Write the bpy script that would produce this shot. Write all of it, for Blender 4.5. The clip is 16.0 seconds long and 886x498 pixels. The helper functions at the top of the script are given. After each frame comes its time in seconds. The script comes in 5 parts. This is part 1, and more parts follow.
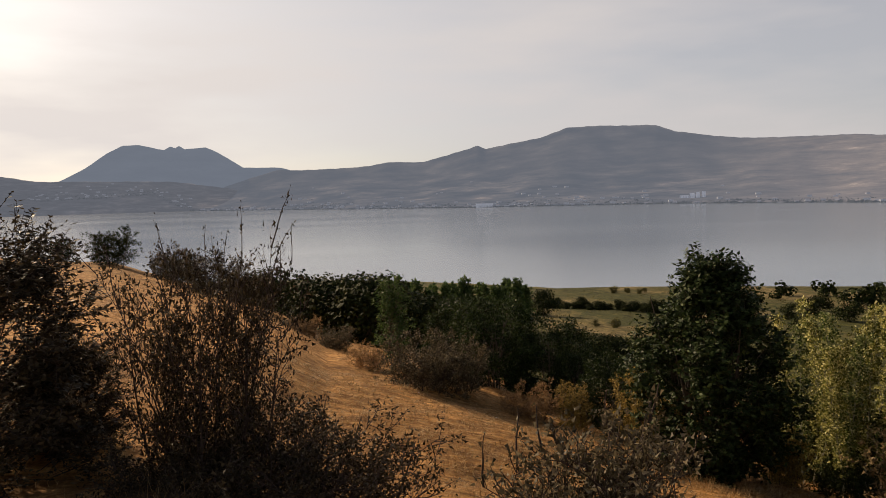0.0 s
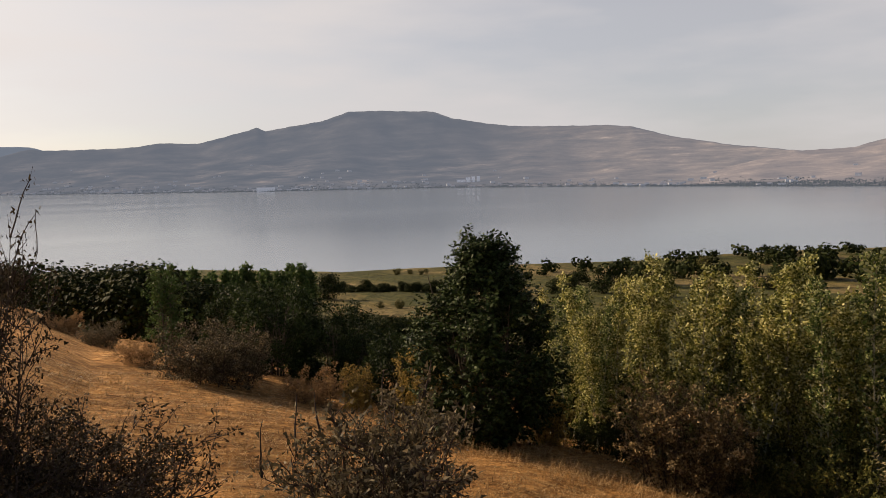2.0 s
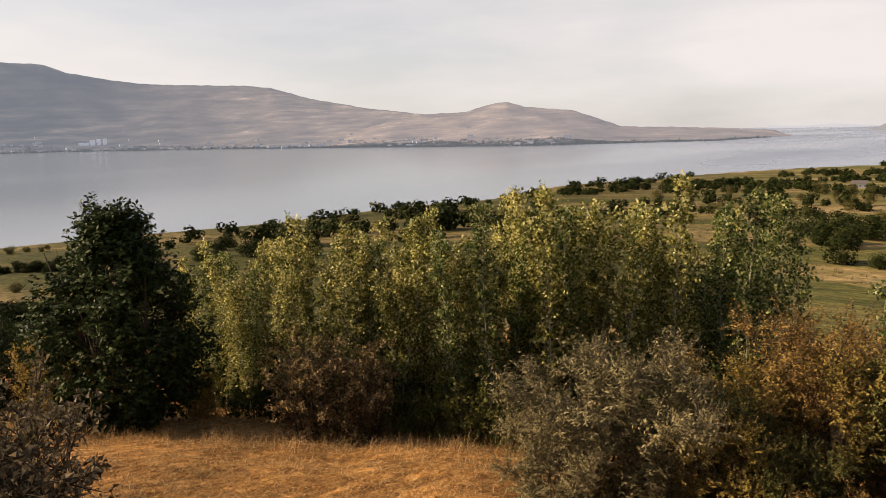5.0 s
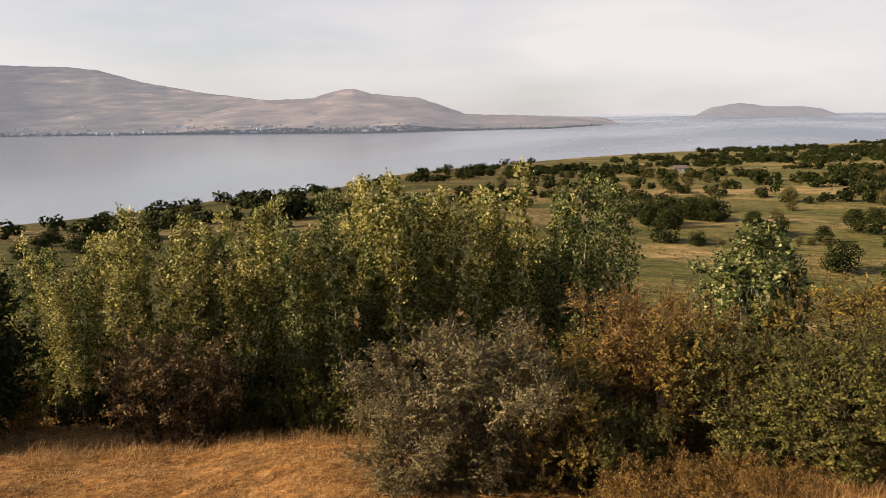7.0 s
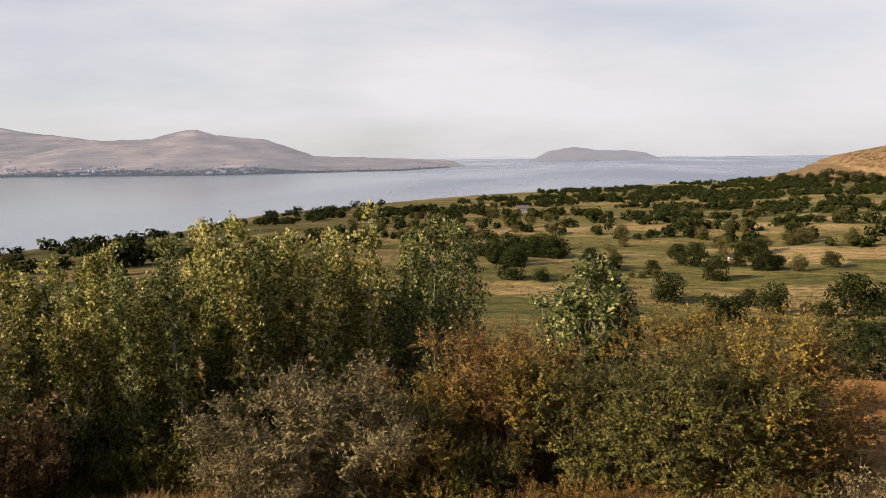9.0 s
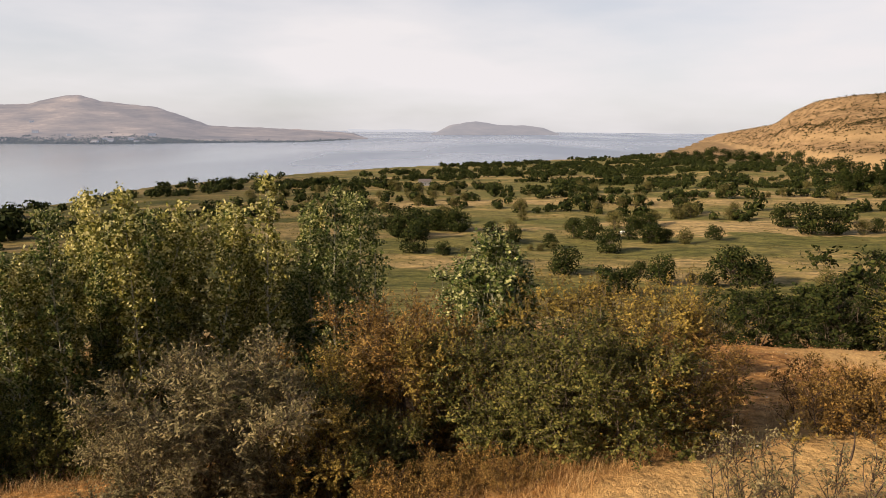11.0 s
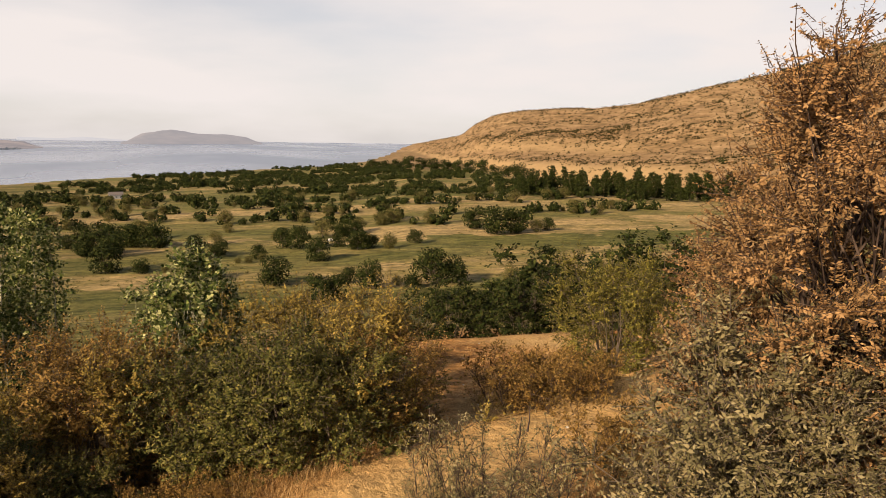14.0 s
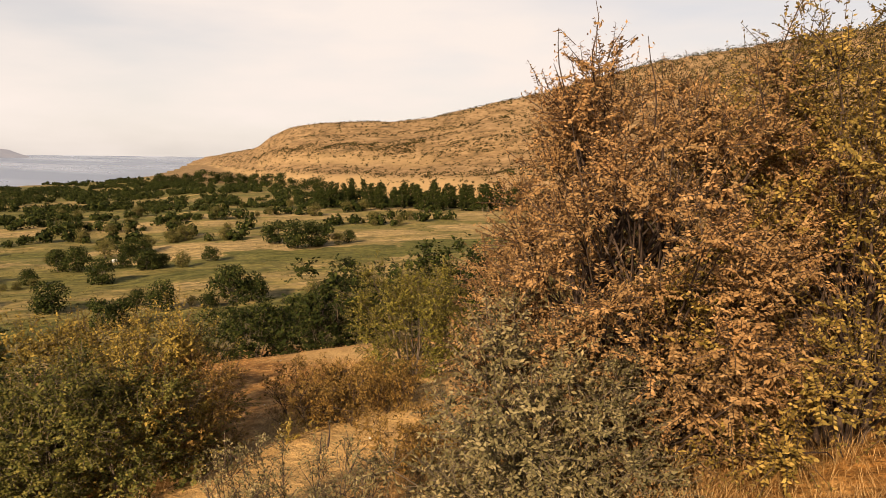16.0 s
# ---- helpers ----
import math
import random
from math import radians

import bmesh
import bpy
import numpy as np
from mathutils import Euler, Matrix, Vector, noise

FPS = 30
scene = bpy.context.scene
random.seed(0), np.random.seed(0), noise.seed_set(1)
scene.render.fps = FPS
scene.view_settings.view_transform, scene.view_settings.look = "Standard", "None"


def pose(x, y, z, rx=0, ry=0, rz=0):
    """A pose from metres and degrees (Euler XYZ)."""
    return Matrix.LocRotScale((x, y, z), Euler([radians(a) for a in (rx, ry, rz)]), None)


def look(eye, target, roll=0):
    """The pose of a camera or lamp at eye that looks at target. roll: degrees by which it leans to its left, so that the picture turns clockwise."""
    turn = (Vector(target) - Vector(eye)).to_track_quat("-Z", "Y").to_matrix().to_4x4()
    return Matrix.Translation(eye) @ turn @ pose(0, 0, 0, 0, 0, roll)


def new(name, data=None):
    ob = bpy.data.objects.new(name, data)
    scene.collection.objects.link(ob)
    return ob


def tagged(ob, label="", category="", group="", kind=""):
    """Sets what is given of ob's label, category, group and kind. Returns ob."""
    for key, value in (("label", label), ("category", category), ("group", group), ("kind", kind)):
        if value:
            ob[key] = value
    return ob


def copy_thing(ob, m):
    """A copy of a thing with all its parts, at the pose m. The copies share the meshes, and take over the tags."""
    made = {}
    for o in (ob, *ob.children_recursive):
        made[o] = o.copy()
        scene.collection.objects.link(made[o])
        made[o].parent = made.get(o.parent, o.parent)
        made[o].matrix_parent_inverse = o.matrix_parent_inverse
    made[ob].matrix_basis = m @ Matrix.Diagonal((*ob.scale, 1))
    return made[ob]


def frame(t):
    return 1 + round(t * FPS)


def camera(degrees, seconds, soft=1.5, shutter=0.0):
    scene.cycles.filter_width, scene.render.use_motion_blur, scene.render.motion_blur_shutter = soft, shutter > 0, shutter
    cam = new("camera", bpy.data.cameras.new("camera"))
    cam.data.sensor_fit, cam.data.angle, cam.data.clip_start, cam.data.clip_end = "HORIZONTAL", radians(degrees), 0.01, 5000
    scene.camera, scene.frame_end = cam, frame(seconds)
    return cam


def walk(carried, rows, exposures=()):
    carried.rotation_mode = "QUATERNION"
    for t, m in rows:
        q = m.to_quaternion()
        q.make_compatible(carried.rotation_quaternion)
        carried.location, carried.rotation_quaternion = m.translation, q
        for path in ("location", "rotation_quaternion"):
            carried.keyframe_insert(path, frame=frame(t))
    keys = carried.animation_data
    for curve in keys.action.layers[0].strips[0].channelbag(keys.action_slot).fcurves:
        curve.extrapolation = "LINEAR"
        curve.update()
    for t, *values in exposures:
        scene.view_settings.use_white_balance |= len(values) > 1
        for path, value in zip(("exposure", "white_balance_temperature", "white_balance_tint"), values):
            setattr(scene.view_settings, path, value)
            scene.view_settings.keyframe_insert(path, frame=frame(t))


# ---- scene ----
H = 42.0                       # eye above the lake, whose level is z = 0
ARM = 0.22                     # the camera swings round on an arm's length
TURNS = [
    # seconds, azimuth clockwise from +y, tilt, roll
    (0, 9.28, -4.13, -1.58), (0.5, 12.82, -5.09, -2.01), (1, 18.30, -5.71, -1.80), (1.5, 22.22, -5.52, -1.43),
    (2, 26.02, -5.80, -1.37), (2.5, 31.37, -6.67, -0.87), (3, 37.51, -7.06, -0.81), (3.5, 42.39, -7.73, -0.70),
    (4, 46.48, -7.74, -0.61), (4.5, 50.38, -8.52, -0.95), (5, 53.21, -9.36, -1.34), (7.5, 67.62, -10.17, -0.83),
    (8, 69.97, -9.41, -0.93), (8.5, 72.74, -8.28, -1.12), (9, 76.66, -7.50, -0.66), (9.5, 79.82, -7.97, -0.05),
    (12, 88.68, -9.63, 0.40), (12.5, 92.68, -9.29, 0.47), (13, 97.33, -9.12, 0.49), (13.5, 101.95, -8.99, 0.70),
    (14, 107.01, -8.60, 0.90), (14.5, 111.91, -8.02, 0.93), (15, 115.78, -7.46, 0.95), (15.5, 118.79, -7.48, 0.71),
    (16, 122.51, -7.38, 0.88)]
EXPOSURES = [(0, 0.43, 6500, 10), (1, 0.53, 6450, 10), (2, 0.55, 6450, 10), (2.5, 0.66, 6550, 10), (3, 0.62, 6450, 10), (3.5, 0.84, 6500, 10), (4, 0.84, 6600, 10), (4.5, 0.84, 6600, 10), (5, 0.96, 6650, 10), (9, 0.90, 6250, 10), (12, 0.96, 6400, 10), (13, 0.91, 6450, 10), (14.5, 0.98, 6900, 11), (16, 1.02, 7200, 12)]


def ray(az, el):
    a, e = radians(az), radians(el)
    return Vector((math.sin(a) * math.cos(e), math.cos(a) * math.cos(e), math.sin(e)))


cam = camera(62.24, 16.0, soft=0.6)
rows = []
for t, az, el, lean in TURNS:
    eye = Vector((ARM * math.sin(radians(az)), ARM * math.cos(radians(az)), H))
    rows.append((t, look(eye, eye + ray(az, el) * 10, lean)))
walk(cam, rows, EXPOSURES)

# ---------------------------------------------------------------- light
SUN_AZ, SUN_EL = -32.0, 25.0
world = bpy.data.worlds.new("world")
scene.world = world
world.use_nodes = True
wn, wl = world.node_tree.nodes, world.node_tree.links
wn.clear()
w_out, w_bg = wn.new("ShaderNodeOutputWorld"), wn.new("ShaderNodeBackground")
w_sky = wn.new("ShaderNodeTexSky")
w_sky.sky_type = "NISHITA"
w_sky.sun_disc = False
w_sky.sun_elevation = radians(SUN_EL)
w_sky.sun_rotation = radians(SUN_AZ)
w_sky.dust_density = 4.0
w_sky.altitude = 1500
# a thin, streaky veil of high cloud over the whole sky
w_tc, w_map, w_noise = wn.new("ShaderNodeTexCoord"), wn.new("ShaderNodeMapping"), wn.new("ShaderNodeTexNoise")
w_map.inputs["Scale"].default_value = (1.6, 1.6, 7.0)
w_noise.inputs["Scale"].default_value = 1.3
w_noise.inputs["Detail"].default_value = 5.0
w_ramp = wn.new("ShaderNodeValToRGB")
w_ramp.color_ramp.elements[0].position, w_ramp.color_ramp.elements[0].color = 0.35, (0.62, 0.62, 0.62, 1)
w_ramp.color_ramp.elements[1].position, w_ramp.color_ramp.elements[1].color = 0.62, (1.0, 1.0, 1.0, 1)
w_mix = wn.new("ShaderNodeMix")
w_mix.data_type = "RGBA"
w_mix.inputs["B"].default_value = (8.05, 7.55, 7.45, 1)
wl.new(w_tc.outputs["Generated"], w_map.inputs["Vector"])
wl.new(w_map.outputs["Vector"], w_noise.inputs["Vector"])
wl.new(w_noise.outputs["Fac"], w_ramp.inputs["Fac"])
w_sep, w_thin, w_mul = wn.new("ShaderNodeSeparateXYZ"), wn.new("ShaderNodeMapRange"), wn.new("ShaderNodeMath")
w_thin.inputs["From Min"].default_value, w_thin.inputs["From Max"].default_value = 0.20, 0.60
w_thin.inputs["To Min"].default_value, w_thin.inputs["To Max"].default_value = 1.0, 0.10
w_mul.operation = "MULTIPLY"
wl.new(w_tc.outputs["Generated"], w_sep.inputs["Vector"])
wl.new(w_sep.outputs["Z"], w_thin.inputs["Value"])
wl.new(w_ramp.outputs["Color"], w_mul.inputs[0])
wl.new(w_thin.outputs["Result"], w_mul.inputs[1])
wl.new(w_mul.outputs["Value"], w_mix.inputs["Factor"])
wl.new(w_sky.outputs["Color"], w_mix.inputs["A"])
# the veil shines round the low sun behind it
w_dot, w_near, w_pow, w_halo = wn.new("ShaderNodeVectorMath"), wn.new("ShaderNodeMapRange"), wn.new("ShaderNodeMath"), wn.new("ShaderNodeMix")
w_dot.operation, w_pow.operation = "DOT_PRODUCT", "POWER"
w_dot.inputs[1].default_value = ray(SUN_AZ, SUN_EL)
w_near.inputs["From Min"].default_value = 0.25
w_pow.inputs[1].default_value = 2.6
w_halo.data_type, w_halo.blend_type = "RGBA", "ADD"
w_halo.inputs["B"].default_value = (3.3, 2.8, 2.2, 1)
wl.new(w_tc.outputs["Generated"], w_dot.inputs[0])
wl.new(w_dot.outputs["Value"], w_near.inputs["Value"])
wl.new(w_near.outputs["Result"], w_pow.inputs[0])
wl.new(w_pow.outputs["Value"], w_halo.inputs["Factor"])
wl.new(w_mix.outputs["Result"], w_halo.inputs["A"])
wl.new(w_halo.outputs["Result"], w_bg.inputs["Color"])
w_bg.inputs["Strength"].default_value = 0.057
wl.new(w_bg.outputs["Background"], w_out.inputs["Surface"])

sun = new("sun", bpy.data.lights.new("sun", "SUN"))
sun.data.energy, sun.data.angle, sun.data.color = 5.0, radians(1.5), (1.0, 0.76, 0.50)
sun.matrix_world = look(ray(SUN_AZ, SUN_EL) * 100, (0, 0, 0))


# ---------------------------------------------------------------- materials
def shader(name):
    m = bpy.data.materials.new(name)
    m.use_nodes = True
    n = m.node_tree.nodes
    return m, n, m.node_tree.links, n["Principled BSDF"]


def ramp_node(n, stops):
    r = n.new("ShaderNodeValToRGB")
    while len(r.color_ramp.elements) < len(stops):
        r.color_ramp.elements.new(0.5)
    for e, (pos, c) in zip(r.color_ramp.elements, stops):
        e.position, e.color = pos, (*c, 1)
    return r


def noise_node(n, l, scale, detail=4.0, rough=0.55, stretch=None, source="Object"):
    tc, tx = n.new("ShaderNodeTexCoord"), n.new("ShaderNodeTexNoise")
    tx.inputs["Scale"].default_value, tx.inputs["Detail"].default_value, tx.inputs["Roughness"].default_value = scale, detail, rough
    if stretch:
        mp = n.new("ShaderNodeMapping")
        mp.inputs["Scale"].default_value = stretch
        l.new(tc.outputs[source], mp.inputs["Vector"])
        l.new(mp.outputs["Vector"], tx.inputs["Vector"])
    else:
        l.new(tc.outputs[source], tx.inputs["Vector"])
    return tx


def mix_node(n, l, fac, a, b, mode="MIX"):
    m = n.new("ShaderNodeMix")
    m.data_type, m.blend_type = "RGBA", mode
    for key, v in (("Factor", fac), ("A", a), ("B", b)):
        if isinstance(v, (int, float)):
            m.inputs[key].default_value = v
        elif isinstance(v, tuple):
            m.inputs[key].default_value = (*v, 1)
        else:
            l.new(v, m.inputs[key])
    return m.outputs["Result"]


def bump(n, l, height, strength, distance, target):
    b = n.new("ShaderNodeBump")
    b.inputs["Strength"].default_value, b.inputs["Distance"].default_value = strength, distance
    l.new(height, b.inputs["Height"])
    l.new(b.outputs["Normal"], target.inputs["Normal"])


def leaf_material(name, stops, through_light=0.35, rough=0.55):
    """Leaves: every leaf its own shade out of the ramp, with light coming through the blade."""
    m, n, l, p = shader(name)
    geo, info = n.new("ShaderNodeNewGeometry"), n.new("ShaderNodeObjectInfo")
    r = ramp_node(n, stops)
    l.new(geo.outputs["Random Per Island"], r.inputs["Fac"])
    patch = noise_node(n, l, 1.7, 3.0, 0.7)
    pr = ramp_node(n, [(0.36, (0.78, 0.80, 0.76)), (0.64, (1.18, 1.12, 1.02))])
    l.new(patch.outputs["Fac"], pr.inputs["Fac"])
    c = mix_node(n, l, 1.0, r.outputs["Color"], pr.outputs["Color"], "MULTIPLY")
    hsv = n.new("ShaderNodeHueSaturation")
    mr = n.new("ShaderNodeMapRange")
    mr.inputs["To Min"].default_value, mr.inputs["To Max"].default_value = 0.86, 1.12
    l.new(info.outputs["Random"], mr.inputs["Value"])
    l.new(mr.outputs["Result"], hsv.inputs["Value"])
    l.new(c, hsv.inputs["Color"])
    l.new(hsv.outputs["Color"], p.inputs["Base Color"])
    p.inputs["Roughness"].default_value = rough
    p.inputs["Specular IOR Level"].default_value = 0.07
    tr, mx = n.new("ShaderNodeBsdfTranslucent"), n.new("ShaderNodeMixShader")
    l.new(hsv.outputs["Color"], tr.inputs["Color"])
    mx.inputs["Fac"].default_value = through_light
    l.new(p.outputs["BSDF"], mx.inputs[1])
    l.new(tr.outputs["BSDF"], mx.inputs[2])
    l.new(mx.outputs["Shader"], n["Material Output"].inputs["Surface"])
    return m


def bark_material(name, dark, light, scale=14.0):
    m, n, l, p = shader(name)
    tx = noise_node(n, l, scale, 5.0, 0.65, (1, 1, 0.3))
    r = ramp_node(n, [(0.3, dark), (0.7, light)])
    l.new(tx.outputs["Fac"], r.inputs["Fac"])
    l.new(r.outputs["Color"], p.inputs["Base Color"])
    p.inputs["Roughness"].default_value = 0.9
    p.inputs["Specular IOR Level"].default_value = 0.1
    bump(n, l, tx.outputs["Fac"], 0.6, 0.01, p)
    return m


def ground_material():
    """Dry autumn grassland: orange stubble with bare pale patches close by, greener and paler meadows on the plain."""
    m, n, l, p = shader("dry_grass_ground")
    big = noise_node(n, l, 0.16, 4.0, 0.6)
    fine = noise_node(n, l, 5.0, 6.0, 0.7)
    grain = noise_node(n, l, 38.0, 3.0, 0.7, (1.0, 0.45, 1.0))
    a = ramp_node(n, [(0.28, (0.150, 0.072, 0.024)), (0.5, (0.360, 0.196, 0.070)), (0.72, (0.60, 0.38, 0.165))])
    l.new(fine.outputs["Fac"], a.inputs["Fac"])
    b = ramp_node(n, [(0.35, (0.62, 0.58, 0.5)), (0.65, (1.12, 1.08, 1.02))])
    l.new(big.outputs["Fac"], b.inputs["Fac"])
    near = mix_node(n, l, 1.0, a.outputs["Color"], b.outputs["Color"], "MULTIPLY")
    g = ramp_node(n, [(0.3, (0.5, 0.48, 0.45)), (0.7, (1.2, 1.18, 1.15))])
    l.new(grain.outputs["Fac"], g.inputs["Fac"])
    near = mix_node(n, l, 0.8, near, g.outputs["Color"], "MULTIPLY")
    # mown swathes: pale strokes of lying straw and darker roots between them
    swath = noise_node(n, l, 2.6, 5.0, 0.7, (0.55, 1.7, 1.0))
    sw = ramp_node(n, [(0.34, (0.48, 0.43, 0.38)), (0.5, (1.0, 0.98, 0.95)), (0.64, (1.62, 1.6, 1.55))])
    l.new(swath.outputs["Fac"], sw.inputs["Fac"])
    near = mix_node(n, l, 0.9, near, sw.outputs["Color"], "MULTIPLY")
    # the plain: long strips of mown and green meadow
    f2 = noise_node(n, l, 0.30, 7.0, 0.72, (1.5, 0.4, 1.0))
    tc, warp, wide, add, lay, cells = (n.new("ShaderNodeTexCoord"), n.new("ShaderNodeTexNoise"), n.new("ShaderNodeVectorMath"), n.new("ShaderNodeVectorMath"),
                                       n.new("ShaderNodeMapping"), n.new("ShaderNodeTexVoronoi"))
    warp.inputs["Scale"].default_value, warp.inputs["Detail"].default_value = 0.035, 5.0
    wide.operation, wide.inputs["Scale"].default_value = "SCALE", 60.0
    lay.inputs["Rotation"].default_value, lay.inputs["Scale"].default_value = (0, 0, radians(32)), (0.026, 0.0085, 0.0)
    cells.inputs["Scale"].default_value = 1.0
    l.new(tc.outputs["Object"], warp.inputs["Vector"])
    l.new(warp.outputs["Color"], wide.inputs[0])
    l.new(tc.outputs["Object"], add.inputs[0])
    l.new(wide.outputs["Vector"], add.inputs[1])
    l.new(add.outputs["Vector"], lay.inputs["Vector"])
    l.new(lay.outputs["Vector"], cells.inputs["Vector"])
    plot = n.new("ShaderNodeSeparateColor")
    l.new(cells.outputs["Color"], plot.inputs["Color"])
    f1 = noise_node(n, l, 0.05, 7.0, 0.66, (1.2, 0.45, 1.0))
    tone = n.new("ShaderNodeMath")
    tone.operation = "MULTIPLY_ADD"
    l.new(plot.outputs["Red"], tone.inputs[0])
    tone.inputs[1].default_value = 0.34
    l.new(f1.outputs["Fac"], tone.inputs[2])
    fr = ramp_node(n, [(0.50, (0.092, 0.094, 0.030)), (0.60, (0.118, 0.112, 0.039)), (0.68, (0.150, 0.132, 0.050)), (0.76, (0.205, 0.162, 0.070)), (0.86, (0.30, 0.225, 0.115))])
    l.new(tone.outputs["Value"], fr.inputs["Fac"])
    f2r = ramp_node(n, [(0.34, (0.42, 0.46, 0.42)), (0.5, (0.95, 0.95, 0.93)), (0.66, (1.45, 1.38, 1.3))])
    l.new(f2.outputs["Fac"], f2r.inputs["Fac"])
    far = mix_node(n, l, 1.0, fr.outputs["Color"], f2r.outputs["Color"], "MULTIPLY")
    f3 = noise_node(n, l, 1.1, 5.0, 0.75, (1.0, 0.5, 1.0))
    f3r = ramp_node(n, [(0.36, (0.55, 0.58, 0.55)), (0.64, (1.42, 1.36, 1.28))])
    l.new(f3.outputs["Fac"], f3r.inputs["Fac"])
    far = mix_node(n, l, 1.0, far, f3r.outputs["Color"], "MULTIPLY")
    # greener, duller meadows towards the bay
    bay = n.new("ShaderNodeAttribute")
    bay.attribute_name = "bay"
    far = mix_node(n, l, bay.outputs["Fac"], far, mix_node(n, l, 1.0, far, (0.52, 0.54, 0.50), "MULTIPLY"))
    # the hill: ochre scree
    h1 = noise_node(n, l, 0.10, 9.0, 0.78, (0.5, 0.5, 2.0))
    hr = ramp_node(n, [(0.34, (0.060, 0.044, 0.022)), (0.43, (0.140, 0.093, 0.047)), (0.53, (0.215, 0.142, 0.074)), (0.68, (0.34, 0.24, 0.138))])
    l.new(h1.outputs["Fac"], hr.inputs["Fac"])
    # stubble field at the hill's foot
    stubble = n.new("ShaderNodeAttribute")
    stubble.attribute_name = "stubble"
    scree = mix_node(n, l, stubble.outputs["Fac"], hr.outputs["Color"], mix_node(n, l, f2.outputs["Fac"], (0.25, 0.168, 0.082), (0.36, 0.255, 0.135)))
    at = n.new("ShaderNodeAttribute")
    at.attribute_name = "zone"
    sep = n.new("ShaderNodeSeparateColor")
    l.new(at.outputs["Color"], sep.inputs["Color"])
    c = mix_node(n, l, sep.outputs["Red"], near, far)
    c = mix_node(n, l, sep.outputs["Green"], c, scree)
    c = mix_node(n, l, sep.outputs["Blue"], c, mix_node(n, l, 0.9, mix_node(n, l, fine.outputs["Fac"], (0.32, 0.19, 0.070), (0.70, 0.49, 0.225)), g.outputs["Color"], "MULTIPLY"))
    l.new(c, p.inputs["Base Color"])
    p.inputs["Roughness"].default_value = 0.95
    p.inputs["Specular IOR Level"].default_value = 0.1
    bump(n, l, mix_node(n, l, 0.5, fine.outputs["Color"], swath.outputs["Color"]), 1.0, 0.22, p)
    return m


def bearing_node(n, l, start, end):
    """0 to 1 between two compass bearings (degrees clockwise from +y)."""
    geo, sep, turn, mr = n.new("ShaderNodeNewGeometry"), n.new("ShaderNodeSeparateXYZ"), n.new("ShaderNodeMath"), n.new("ShaderNodeMapRange")
    turn.operation, mr.interpolation_type = "ARCTAN2", "SMOOTHSTEP"
    l.new(geo.outputs["Position"], sep.inputs["Vector"])
    l.new(sep.outputs["X"], turn.inputs[0])
    l.new(sep.outputs["Y"], turn.inputs[1])
    l.new(turn.outputs["Value"], mr.inputs["Value"])
    mr.inputs["From Min"].default_value, mr.inputs["From Max"].default_value = radians(start), radians(end)
    return mr.outputs["Result"]


def water_material():
    """Calm and sheltered in the bay, ruffled by wind in bands on the open lake."""
    m, n, l, p = shader("lake_water")
    p.inputs["IOR"].default_value = 1.33
    s = noise_node(n, l, 0.0022, 3.0, 0.5, (0.5, 1.6, 1.0))
    calm, windy = n.new("ShaderNodeMapRange"), n.new("ShaderNodeMapRange")
    for mr, lo, hi in ((calm, 0.12, 0.16), (windy, 0.20, 0.34)):
        mr.inputs["From Min"].default_value, mr.inputs["From Max"].default_value = 0.36, 0.64
        mr.inputs["To Min"].default_value, mr.inputs["To Max"].default_value = lo, hi
        l.new(s.outputs["Fac"], mr.inputs["Value"])
    open_lake = bearing_node(n, l, 50, 82)
    mx = n.new("ShaderNodeMix")
    l.new(open_lake, mx.inputs["Factor"])
    l.new(calm.outputs["Result"], mx.inputs["A"])
    l.new(windy.outputs["Result"], mx.inputs["B"])
    l.new(mx.outputs["Result"], p.inputs["Roughness"])
    l.new(mix_node(n, l, open_lake, (0.165, 0.205, 0.27), (0.15, 0.19, 0.285)), p.inputs["Base Color"])
    return m


